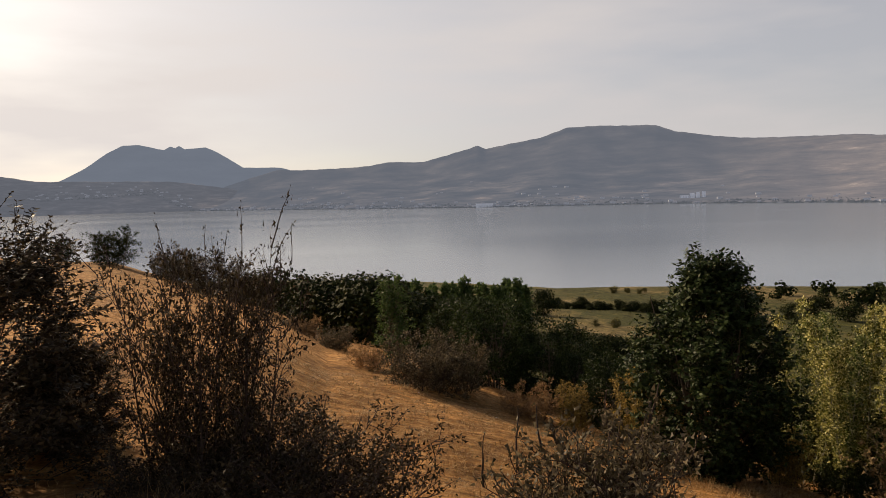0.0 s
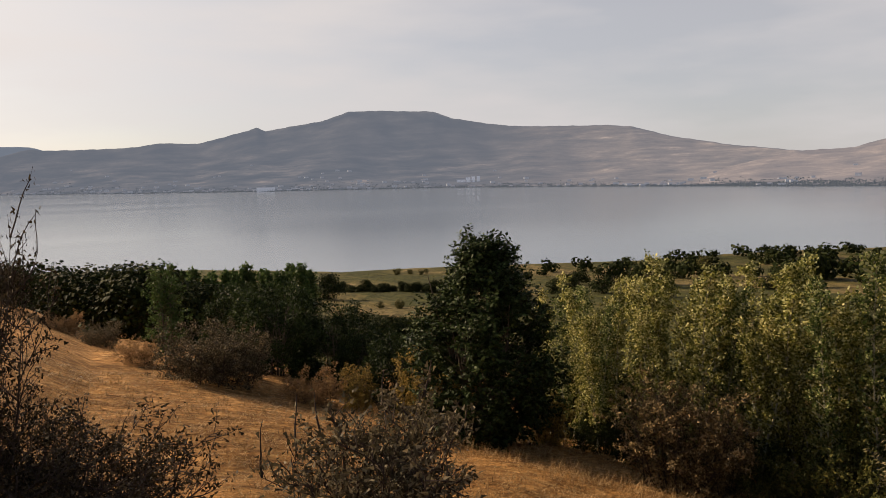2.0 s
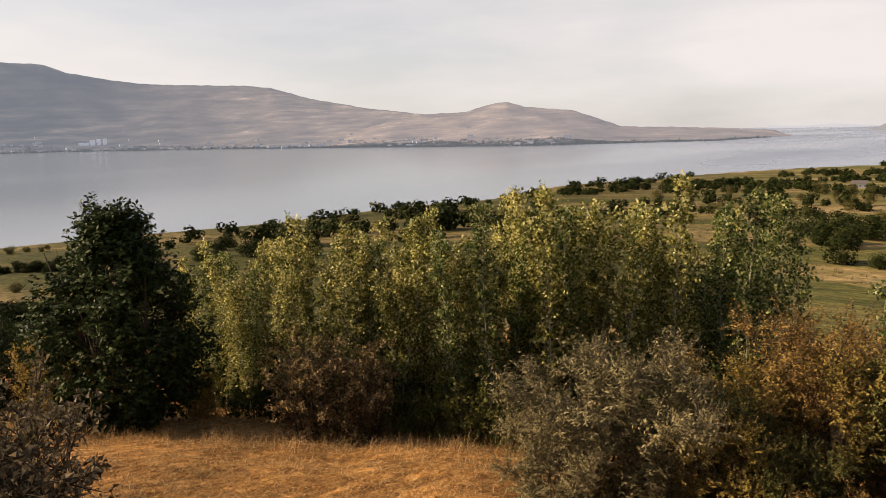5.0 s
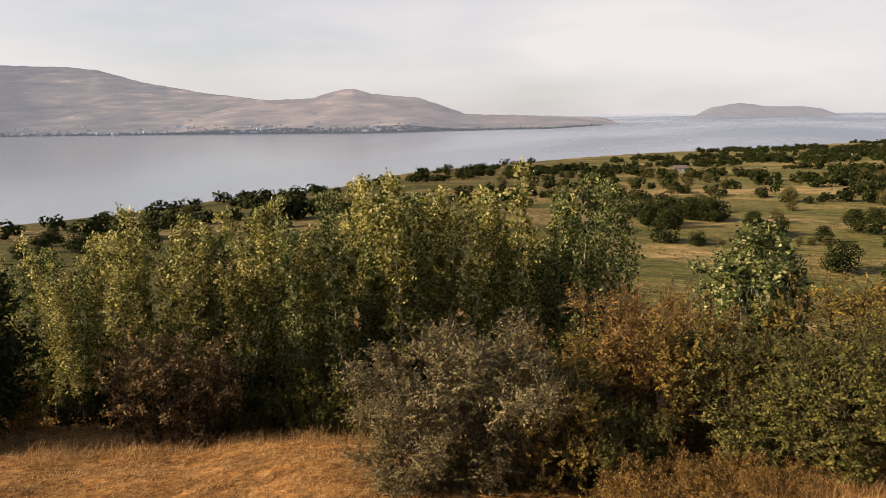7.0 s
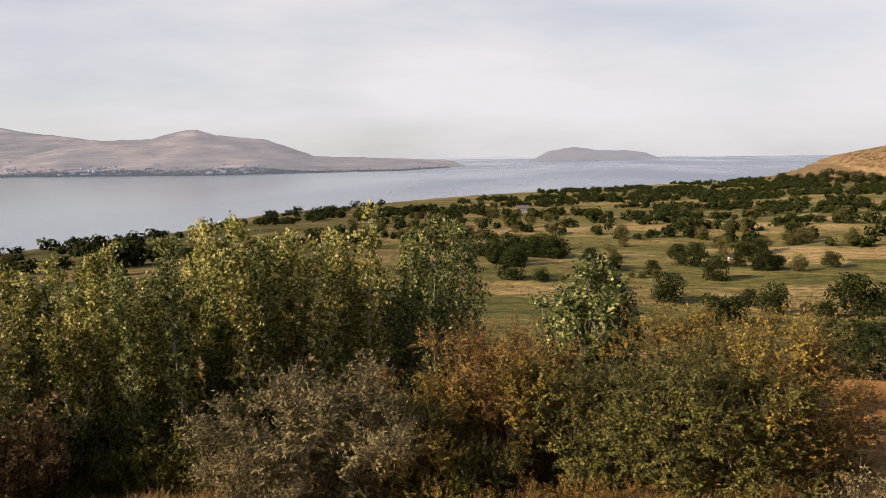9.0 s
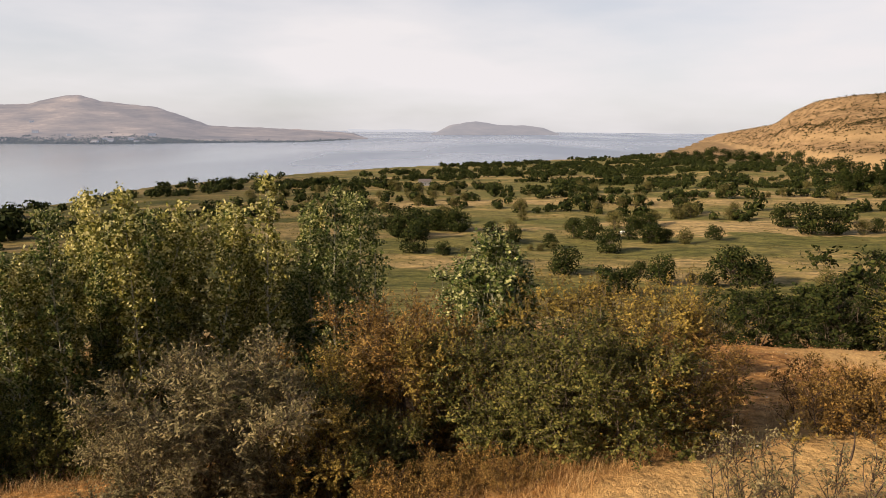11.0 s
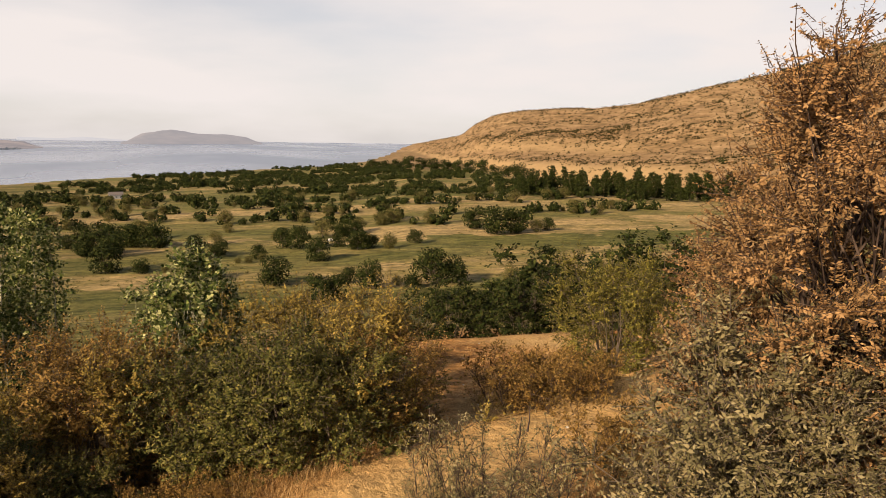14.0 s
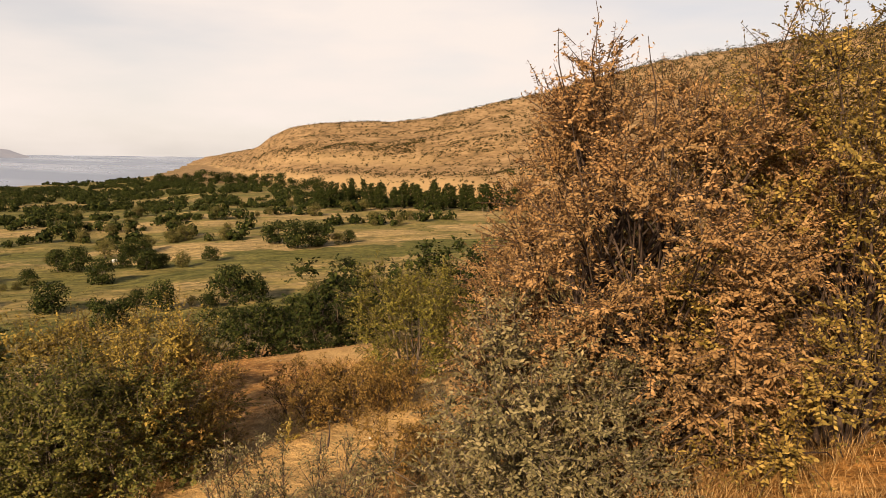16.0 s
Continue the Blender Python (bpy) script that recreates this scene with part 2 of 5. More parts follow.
def haze_glow_material(name, stops, glow, glow_power, scale, stretch, fields=0.0, dry=None, glow_on=None):
    """Land kilometres away: its own colours, with the air's bluish haze painted on as emission."""
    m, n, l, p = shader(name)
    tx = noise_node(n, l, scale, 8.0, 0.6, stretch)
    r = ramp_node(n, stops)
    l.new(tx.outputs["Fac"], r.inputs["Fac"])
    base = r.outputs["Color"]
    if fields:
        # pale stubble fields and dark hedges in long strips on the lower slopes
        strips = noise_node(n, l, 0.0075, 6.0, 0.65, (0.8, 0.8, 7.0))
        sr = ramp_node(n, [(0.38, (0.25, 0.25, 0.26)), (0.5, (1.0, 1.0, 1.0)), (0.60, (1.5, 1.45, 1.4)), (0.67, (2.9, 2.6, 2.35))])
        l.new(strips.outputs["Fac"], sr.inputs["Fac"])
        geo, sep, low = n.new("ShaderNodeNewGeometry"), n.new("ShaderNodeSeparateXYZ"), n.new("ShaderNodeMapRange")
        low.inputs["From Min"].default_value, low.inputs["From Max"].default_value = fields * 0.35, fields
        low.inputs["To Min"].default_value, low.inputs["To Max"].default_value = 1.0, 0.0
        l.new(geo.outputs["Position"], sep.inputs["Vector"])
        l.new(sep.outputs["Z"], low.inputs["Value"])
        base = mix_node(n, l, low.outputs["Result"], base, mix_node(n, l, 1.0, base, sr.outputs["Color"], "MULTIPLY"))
    if dry:
        # bare stubble slopes take over from the dark scrub along the range
        plots = noise_node(n, l, 0.006, 9.0, 0.72, (1.0, 1.0, 7.0))
        pr = ramp_node(n, [(0.34, (0.022, 0.023, 0.025)), (0.43, (0.070, 0.062, 0.058)), (0.54, (0.125, 0.106, 0.094)), (0.62, (0.20, 0.168, 0.145)), (0.69, (0.40, 0.34, 0.29))])
        l.new(plots.outputs["Fac"], pr.inputs["Fac"])
        share = n.new("ShaderNodeMath")
        share.operation = "MULTIPLY"
        l.new(bearing_node(n, l, dry[0], dry[1]), share.inputs[0])
        share.inputs[1].default_value = dry[2]
        base = mix_node(n, l, share.outputs["Value"], base, pr.outputs["Color"])
    # the painted haze shifts from bluish to pinkish along the range
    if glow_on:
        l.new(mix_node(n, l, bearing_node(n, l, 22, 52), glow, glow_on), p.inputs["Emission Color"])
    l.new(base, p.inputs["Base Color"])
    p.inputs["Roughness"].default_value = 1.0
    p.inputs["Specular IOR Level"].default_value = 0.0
    # the emission stands in for light scattered by the air
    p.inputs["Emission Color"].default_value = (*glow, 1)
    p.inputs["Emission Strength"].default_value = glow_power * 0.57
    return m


def plain_material(name, colour, rough=0.8, vary=0.15, scale=6.0):
    m, n, l, p = shader(name)
    tx = noise_node(n, l, scale, 4.0)
    lo, hi = tuple(c * (1 - vary) for c in colour), tuple(min(1, c * (1 + vary)) for c in colour)
    r = ramp_node(n, [(0.3, lo), (0.7, hi)])
    l.new(tx.outputs["Fac"], r.inputs["Fac"])
    l.new(r.outputs["Color"], p.inputs["Base Color"])
    p.inputs["Roughness"].default_value = rough
    return m


M_GROUND = ground_material()
M_WATER = water_material()
# distant land: the haze is painted on as each material's own glow
M_MOUNT = haze_glow_material("hazy_mountain", [(0.36, (0.010, 0.011, 0.014)), (0.48, (0.024, 0.023, 0.024)), (0.58, (0.038, 0.036, 0.037)), (0.68, (0.062, 0.057, 0.055))],
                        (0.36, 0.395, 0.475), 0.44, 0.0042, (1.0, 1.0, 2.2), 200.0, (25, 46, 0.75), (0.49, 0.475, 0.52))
M_PEAK = haze_glow_material("hazy_far_peak", [(0.35, (0.010, 0.012, 0.018)), (0.65, (0.046, 0.048, 0.052))], (0.365, 0.41, 0.50), 0.54, 0.004, (1, 1, 3))
M_SHORE_HILL = haze_glow_material("hazy_shore_hill", [(0.36, (0.012, 0.012, 0.014)), (0.5, (0.035, 0.033, 0.034)), (0.64, (0.085, 0.078, 0.076))], (0.33, 0.35, 0.41), 0.45, 0.012, (1, 1, 5), 150.0)
M_HILL = haze_glow_material("hazy_brown_hill", [(0.36, (0.020, 0.018, 0.018)), (0.48, (0.040, 0.034, 0.032)), (0.58, (0.068, 0.056, 0.050)), (0.66, (0.125, 0.102, 0.088))],
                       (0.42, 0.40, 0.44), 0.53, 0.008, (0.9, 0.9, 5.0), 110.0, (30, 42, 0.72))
M_ISLE = haze_glow_material("hazy_island", [(0.3, (0.05, 0.05, 0.055)), (0.7, (0.10, 0.09, 0.09))], (0.45, 0.44, 0.48), 0.60, 0.01, (1, 1, 3))
M_FAINT = haze_glow_material("hazy_faint_shore", [(0.3, (0.05, 0.05, 0.055)), (0.7, (0.08, 0.075, 0.08))], (0.60, 0.60, 0.64), 0.86, 0.01, (1, 1, 3))
M_BARK = bark_material("grey_brown_bark", (0.045, 0.035, 0.028), (0.16, 0.13, 0.10))
M_ASPEN_BARK = bark_material("pale_aspen_bark", (0.16, 0.15, 0.10), (0.42, 0.41, 0.32))
M_TWIG = bark_material("dark_twig_bark", (0.022, 0.015, 0.013), (0.085, 0.062, 0.05))
L_DARK = leaf_material("dark_green_leaf", [(0.0, (0.011, 0.019, 0.005)), (0.6, (0.022, 0.036, 0.010)), (1.0, (0.070, 0.094, 0.032))], 0.14, 0.55)
L_ASPEN = leaf_material("yellowing_aspen_leaf", [(0.0, (0.036, 0.050, 0.012)), (0.36, (0.145, 0.148, 0.036)), (0.68, (0.325, 0.31, 0.095)), (1.0, (0.74, 0.70, 0.38))], 0.50, 0.45)
L_ASPEN_GREEN = leaf_material("green_aspen_leaf", [(0.0, (0.026, 0.044, 0.013)), (0.42, (0.075, 0.105, 0.030)), (0.72, (0.19, 0.21, 0.07)), (1.0, (0.50, 0.50, 0.27))], 0.4, 0.45)
L_OLIVE = leaf_material("olive_leaf", [(0.0, (0.091, 0.070, 0.019)), (0.5, (0.227, 0.163, 0.047)), (1.0, (0.416, 0.299, 0.098))], 0.3)
L_RUST = leaf_material("rusty_leaf", [(0.0, (0.189, 0.113, 0.054)), (0.5, (0.301, 0.183, 0.087)), (1.0, (0.407, 0.262, 0.132))], 0.28)
L_GREY = leaf_material("grey_green_leaf", [(0.0, (0.083, 0.076, 0.036)), (0.5, (0.179, 0.156, 0.082)), (1.0, (0.307, 0.262, 0.154))], 0.27)
L_BROWN = leaf_material("dark_brown_leaf", [(0.0, (0.016, 0.013, 0.008)), (0.6, (0.042, 0.032, 0.018)), (1.0, (0.10, 0.075, 0.045))], 0.2)
L_THICKET = leaf_material("thicket_olive_leaf", [(0.0, (0.090, 0.069, 0.017)), (0.5, (0.211, 0.160, 0.042)), (1.0, (0.300, 0.222, 0.062))], 0.28)
L_RUSSET = leaf_material("russet_leaf", [(0.0, (0.088, 0.056, 0.018)), (0.5, (0.194, 0.122, 0.039)), (1.0, (0.338, 0.219, 0.075))], 0.32)
L_GREENISH = leaf_material("olive_green_leaf", [(0.0, (0.031, 0.038, 0.010)), (0.5, (0.081, 0.083, 0.023)), (1.0, (0.176, 0.159, 0.049))], 0.28)
L_YELLOW = leaf_material("yellow_green_leaf", [(0.0, (0.050, 0.050, 0.011)), (0.5, (0.120, 0.112, 0.025)), (1.0, (0.23, 0.20, 0.05))])
L_DULL = leaf_material("dull_brown_green_leaf", [(0.0, (0.036, 0.030, 0.018)), (0.6, (0.100, 0.080, 0.048)), (1.0, (0.25, 0.205, 0.135))], 0.25)
L_FIELD = leaf_material("field_tree_leaf", [(0.0, (0.009, 0.014, 0.004)), (0.6, (0.020, 0.029, 0.007)), (1.0, (0.052, 0.058, 0.016))], 0.06, 0.75)
L_SCRUB = leaf_material("hill_scrub_leaf", [(0.0, (0.016, 0.016, 0.006)), (0.6, (0.034, 0.031, 0.012)), (1.0, (0.075, 0.060, 0.024))], 0.05, 0.8)
L_FADED = leaf_material("faded_brown_leaf", [(0.0, (0.060, 0.044, 0.021)), (0.6, (0.180, 0.130, 0.066)), (1.0, (0.40, 0.30, 0.165))], 0.36)
L_FIELD_OLIVE = leaf_material("field_tree_olive_leaf", [(0.0, (0.05, 0.05, 0.016)), (0.6, (0.09, 0.085, 0.03)), (1.0, (0.15, 0.13, 0.05))], 0.2)
L_POPLAR = leaf_material("poplar_leaf", [(0.0, (0.03, 0.055, 0.018)), (0.6, (0.06, 0.095, 0.03)), (1.0, (0.11, 0.14, 0.05))], 0.3)
L_STRAW = leaf_material("straw_blade", [(0.0, (0.13, 0.068, 0.026)), (0.5, (0.33, 0.195, 0.080)), (1.0, (0.60, 0.43, 0.23))], 0.25)
M_GREY_WALL = plain_material("far_grey_wall", (0.27, 0.28, 0.30), 0.9)
M_ROOF = plain_material("far_roof", (0.11, 0.095, 0.095), 0.9)
M_SHEET = plain_material("white_sheet_metal", (0.78, 0.78, 0.78), 0.4, 0.06)
M_PANE = plain_material("far_window_pane", (0.07, 0.08, 0.10), 0.3)
# far trees, walls, roofs and panes emit the same painted haze
M_FAR_TREE = haze_glow_material("hazy_far_trees", [(0.3, (0.02, 0.025, 0.022)), (0.7, (0.045, 0.05, 0.04))], (0.25, 0.275, 0.33), 0.40, 0.05, (1, 1, 1))
M_HOUSE_WHITE = haze_glow_material("hazy_white_wall", [(0.3, (0.18, 0.18, 0.19)), (0.7, (0.26, 0.26, 0.27))], (0.36, 0.385, 0.46), 0.46, 0.2, (1, 1, 1))
M_HOUSE_GREY = haze_glow_material("hazy_grey_wall", [(0.3, (0.14, 0.14, 0.15)), (0.7, (0.20, 0.20, 0.21))], (0.36, 0.385, 0.46), 0.48, 0.2, (1, 1, 1))
M_HOUSE_ROOF = haze_glow_material("hazy_roof", [(0.3, (0.08, 0.07, 0.07)), (0.7, (0.12, 0.10, 0.10))], (0.36, 0.385, 0.46), 0.48, 0.2, (1, 1, 1))
M_HOUSE_PANE = haze_glow_material("hazy_pane", [(0.3, (0.06, 0.07, 0.08)), (0.7, (0.08, 0.09, 0.10))], (0.36, 0.385, 0.46), 0.46, 0.2, (1, 1, 1))
M_BLOCK_WHITE = haze_glow_material("hazy_block_wall", [(0.3, (0.42, 0.42, 0.44)), (0.7, (0.48, 0.48, 0.50))], (0.36, 0.385, 0.46), 0.52, 0.2, (1, 1, 1))
M_STONE = plain_material("pale_stone", (0.50, 0.46, 0.40), 0.9, 0.3)

# ---------------------------------------------------------------- the lie of the land (polar, round the viewpoint)
K_AZ = [-180, -90, -25, -15, -11, -5, 0, 10, 25, 45, 60, 80, 100, 120, 140, 155, 180]
K_FALL = [-0.08, 0.0, 0.012, 0.028, 0.048, 0.082, 0.130, 0.165, 0.238, 0.288, 0.304, 0.28, 0.20, 0.16, 0.10, 0.02, -0.08]
E_AZ = [-180, -30, -20, -5, 0, 10, 25, 60, 80, 100, 120, 140, 180]
E_R = [45, 45, 42, 34, 30, 26, 20, 18, 18, 17, 18, 26, 45]
SHORE_AZ = [-180, -40, -2, 18, 34, 41, 50, 57, 63, 70, 80, 88, 98, 101, 102.5, 103.8, 104.5, 180]
SHORE_R = [420, 400, 390, 323, 336, 348, 394, 428, 528, 592, 728, 826, 1059, 1293, 1718, 2674, 4700, 4700]
HILL_AZ = [103.0, 104.5, 106.0, 108.3, 109.3, 110.8, 112.7, 116, 118.7, 121.3, 124.3, 127.3, 130, 133, 137.7, 143.4, 148.8, 152.6, 165, 180]
HILL_EL = [-1.2, -0.60, -0.22, 0.24, 1.10, 1.84, 2.18, 2.42, 2.43, 2.77, 3.5, 4.21, 4.77, 5.52, 6.9, 7.73, 8.43, 8.83, 9.5, 10]
CREST_AZ = [103, 104.5, 106, 108.3, 110.8, 113, 118.7, 127, 138, 150, 180]
CREST_R = [2600, 2300, 1700, 1250, 1020, 930, 860, 800, 700, 560, 420]


def ripple(x, y, wave, seed=0.0):
    """Smooth unevenness between -1 and 1."""
    a = np.sin(x * 6.28 / wave + 1.3 * seed) * np.cos(y * 5.1 / wave + 2.1 * seed)
    b = np.sin((x * 0.6 - y * 0.8) * 11.0 / wave + seed) * 0.5
    c = np.sin((x * 0.9 + y * 0.5) * 19.0 / wave + 3.0 * seed) * 0.25
    return (a + b + c) / 1.75


def smooth(a, b, v):
    t = np.clip((v - a) / (b - a), 0, 1)
    return t * t * (3 - 2 * t)


def height(x, y):
    x, y = np.asarray(x, float), np.asarray(y, float)
    r, az = np.hypot(x, y), np.degrees(np.arctan2(x, y))
    k, re = np.interp(az, K_AZ, K_FALL), np.interp(az, E_AZ, E_R)
    shore = np.interp(az, SHORE_AZ, SHORE_R)
    top = H - 1.7
    ze = top - k * re
    zf = np.where(np.abs(az) > 155, 34, 14.0)
    zn = top - k * r
    rf = 130.0
    s = np.clip((r - re) / (rf - re), 0, 1)
    zs = ze + (zf - ze) * (1 - (1 - s) ** 1.35)
    q = np.clip((r - rf) / np.maximum(shore - rf, 1), 0, 1)
    zl = zf * (1 - q) ** 1.15 + 0.25
    z = np.where(r < re, zn, np.where(r < rf, zs, zl))
    # the lake bed
    z = np.where(r > shore, 0.25 - np.minimum((r - shore) * 0.08, 3.0), z)
    # the hill that runs out into the lake, and on round behind
    el = np.where(az >= 103, np.interp(az, HILL_AZ, HILL_EL), np.interp(az, [-180, -130, -95, -70], [10, 6, 2, -1.5]))
    rc = np.where(az >= 103, np.interp(az, CREST_AZ, CREST_R), 420)
    zc = H + rc * np.tan(np.radians(el))
    rb = rc * np.where(az >= 103, np.interp(az, [103, 106, 112, 130, 180], [0.9, 0.72, 0.62, 0.55, 0.3]), 0.3)
    t = np.clip((r - rb) / (rc - rb), 0, 1)
    step = t + 0.05 * np.sin(t * 14.0) * (1 - t)
    inside = (az >= 103) | (az < -70)
    zh = z * (1 - step) + zc * step
    over = np.clip((r - rc) / (0.5 * rc), 0, 1)
    zh = zh - over * over * 18
    z = np.where(inside & (r > rb) & (zh > z - 60), np.maximum(zh, np.where(r > rc, -3, z)), z)
    rough = np.where(r < 60, 0.05 * ripple(x, y, 2.2) + 0.10 * ripple(x, y, 7.0, 1.0), 0.0) * smooth(1.0, 5.0, r)
    far = smooth(60, 200, r) * np.where(z > 0.3, 1, 0) * (0.35 * ripple(x, y, 60, 2.0) + 0.25 * ripple(x, y, 23, 4.0))
    onhill = np.where(inside & (r > rb), smooth(0, 0.2, t) * (1 - smooth(0.85, 1.0, t)), 0)
    return z + rough + far * smooth(0, 3, z) + onhill * (2.0 * ripple(x, y, 90, 5.0) + 1.2 * ripple(x, y, 31, 6.0))


def spot(az, r, sink=0.0):
    """The point of the ground that lies r metres off in the direction az."""
    x, y = r * math.sin(radians(az)), r * math.cos(radians(az))
    return Vector((x, y, float(height(x, y)) - sink))


def mesh_from(name, verts, faces, material, smooth_shade=True):
    me = bpy.data.meshes.new(name)
    verts = np.asarray(verts, np.float32)
    faces = np.asarray(faces, np.int32)
    n, k = faces.shape
    me.vertices.add(len(verts))
    me.vertices.foreach_set("co", verts.ravel())
    me.loops.add(n * k)
    me.loops.foreach_set("vertex_index", faces.ravel())
    me.polygons.add(n)
    me.polygons.foreach_set("loop_start", np.arange(0, n * k, k, dtype=np.int32))
    me.polygons.foreach_set("use_smooth", np.full(n, smooth_shade))
    me.materials.append(material)
    me.update(calc_edges=True)
    return me


def grid_faces(nr, nc, closed=False):
    i, j = np.meshgrid(np.arange(nr - 1), np.arange(nc if closed else nc - 1), indexing="ij")
    j2 = (j + 1) % nc
    return np.stack([i * nc + j, i * nc + j2, (i + 1) * nc + j2, (i + 1) * nc + j], -1).reshape(-1, 4)


def build_ground():
    az = np.concatenate([np.arange(-180, -32, 4.0), np.arange(-32, 160, 0.5), np.arange(160, 180, 4.0)])
    r = np.concatenate([[0.05, 0.6], np.geomspace(1.2, 30, 90), np.geomspace(30.6, 4890, 170)])
    R, A = np.meshgrid(r, np.radians(az), indexing="ij")
    X, Y = R * np.sin(A), R * np.cos(A)
    Z = height(X, Y)
    me = mesh_from("ground", np.stack([X, Y, Z], -1).reshape(-1, 3), grid_faces(len(r), len(az), True)[:, ::-1], M_GROUND)
    azd = np.degrees(A)
    rb = np.interp(azd, CREST_AZ, CREST_R) * np.interp(azd, [103, 106, 112, 130, 180], [0.9, 0.72, 0.62, 0.55, 0.3])
    plain = smooth(38, 75, R)
    hill = np.where(azd > 102, smooth(0.88, 1.02, R / rb), 0)
    hill = np.maximum(hill, smooth(99, 103, azd) * smooth(620, 760, R) * 0.9)
    hill = np.maximum(hill, np.where(azd < -70, smooth(90, 140, R), 0))
    # the trodden track along the slope
    track = np.clip(1 - np.abs(azd - TRACK_AZ(R)) / (95.0 / R), 0, 1) ** 0.5 * smooth(3.2, 4.6, R) * (1 - smooth(17, 20, R))
    col = np.stack([plain, hill, track, np.ones_like(plain)], -1).reshape(-1, 4).astype(np.float32)
    at = me.color_attributes.new("zone", "FLOAT_COLOR", "POINT")
    at.data.foreach_set("color", col.ravel())
    rcr = np.interp(azd, CREST_AZ, CREST_R)
    t_hill = (R - rb) / (rcr - rb)
    foot = np.where(azd > 102, smooth(-0.10, -0.04, t_hill) * (1 - smooth(0.10, 0.16, t_hill)), 0) * (1 - smooth(122, 130, azd))
    foot = np.maximum(foot, np.where(azd > 108, smooth(0.30, 0.34, t_hill) * (1 - smooth(0.40, 0.44, t_hill)), 0) * (1 - smooth(118, 124, azd)) * 0.7)
    st = me.attributes.new("stubble", "FLOAT", "POINT")
    st.data.foreach_set("value", foot.ravel().astype(np.float32))
    bay = me.attributes.new("bay", "FLOAT", "POINT")
    bay.data.foreach_set("value", (1 - smooth(66, 86, azd)).ravel().astype(np.float32))
    tagged(new("ground", me), "dry orange grassland slope falling to a lakeside plain", "ground", kind="structure")


def TRACK_AZ(r):
    return np.interp(r, [3.6, 4.4, 5, 6, 8, 11, 14, 18], [84, 94, 100, 107, 116, 120.5, 121.5, 113])


def build_water():
    az = np.radians(np.arange(0, 360, 3.0))
    r = np.array([5.0, 250, 600, 1500, 3000, 4890])
    R, A = np.meshgrid(r, az, indexing="ij")
    v = np.stack([R * np.sin(A), R * np.cos(A), np.zeros_like(R)], -1).reshape(-1, 3)
    me = mesh_from("water", v, grid_faces(len(r), len(az), True)[:, ::-1], M_WATER)
    tagged(new("water", me), "still grey-blue lake under a hazy sky", "lake", kind="structure")


def build_range(name, label, material, az0, az1, crest_az, crest_el, foot_az, foot_r, top_az, top_r, rugged=1.0, power=1.25, rows=46, step=0.16):
    """A mountain front: from its foot on the water up to its skyline, with spurs and gullies on the way."""
    az = np.arange(az0, az1 + step / 2, step)
    s = np.linspace(0, 1, rows)
    S, A = np.meshgrid(s, az, indexing="ij")
    rf, rt = np.interp(A, foot_az, foot_r), np.interp(A, top_az, top_r)
    ec = np.interp(A, crest_az, crest_el)
    broad = np.mean([np.interp(A + d, crest_az, crest_el) for d in np.arange(-2.0, 2.1, 0.5)], axis=0)
    ec = broad + (ec - broad) * smooth(0.6, 1.0, S)
    ef = -np.degrees(np.arctan(H / rf)) - 0.02
    R = rf + (rt - rf) * S
    g = S ** power
    spurs = 0.11 * np.sin(A * 0.42 + 2 * S) + 0.07 * np.sin(A * 0.83 - 4 * S + 1) + 0.03 * np.sin(A * 1.9 + 7 * S) + 0.010 * np.sin(A * 0.6 + 15 * S)
    g = g + rugged * spurs * S * (1 - S) * 2.2
    fine = 0.035 * (np.sin(A * 3.1) * np.sin(A * 1.3 + 1) + 0.5 * np.sin(A * 7.3 + 2)) * rugged * smooth(0.9, 1.0, S)
    E = ef + (ec - ef) * g + fine * S * np.clip(ec - ef, 0, 1)
    Z = H + R * np.tan(np.radians(E))
    Z[0] = -1.5
    X, Y = R * np.sin(np.radians(A)), R * np.cos(np.radians(A))
    v = np.stack([X, Y, Z], -1)
    back = v[-1:].copy()
    back[..., :2] *= 1.02
    back[..., 2] = -3
    v = np.concatenate([v, back]).reshape(-1, 3)
    ob = new(name, mesh_from(name, v, grid_faces(rows + 1, len(az))[:, ::-1], material))
    return tagged(ob, label, "mountain", kind="structure")


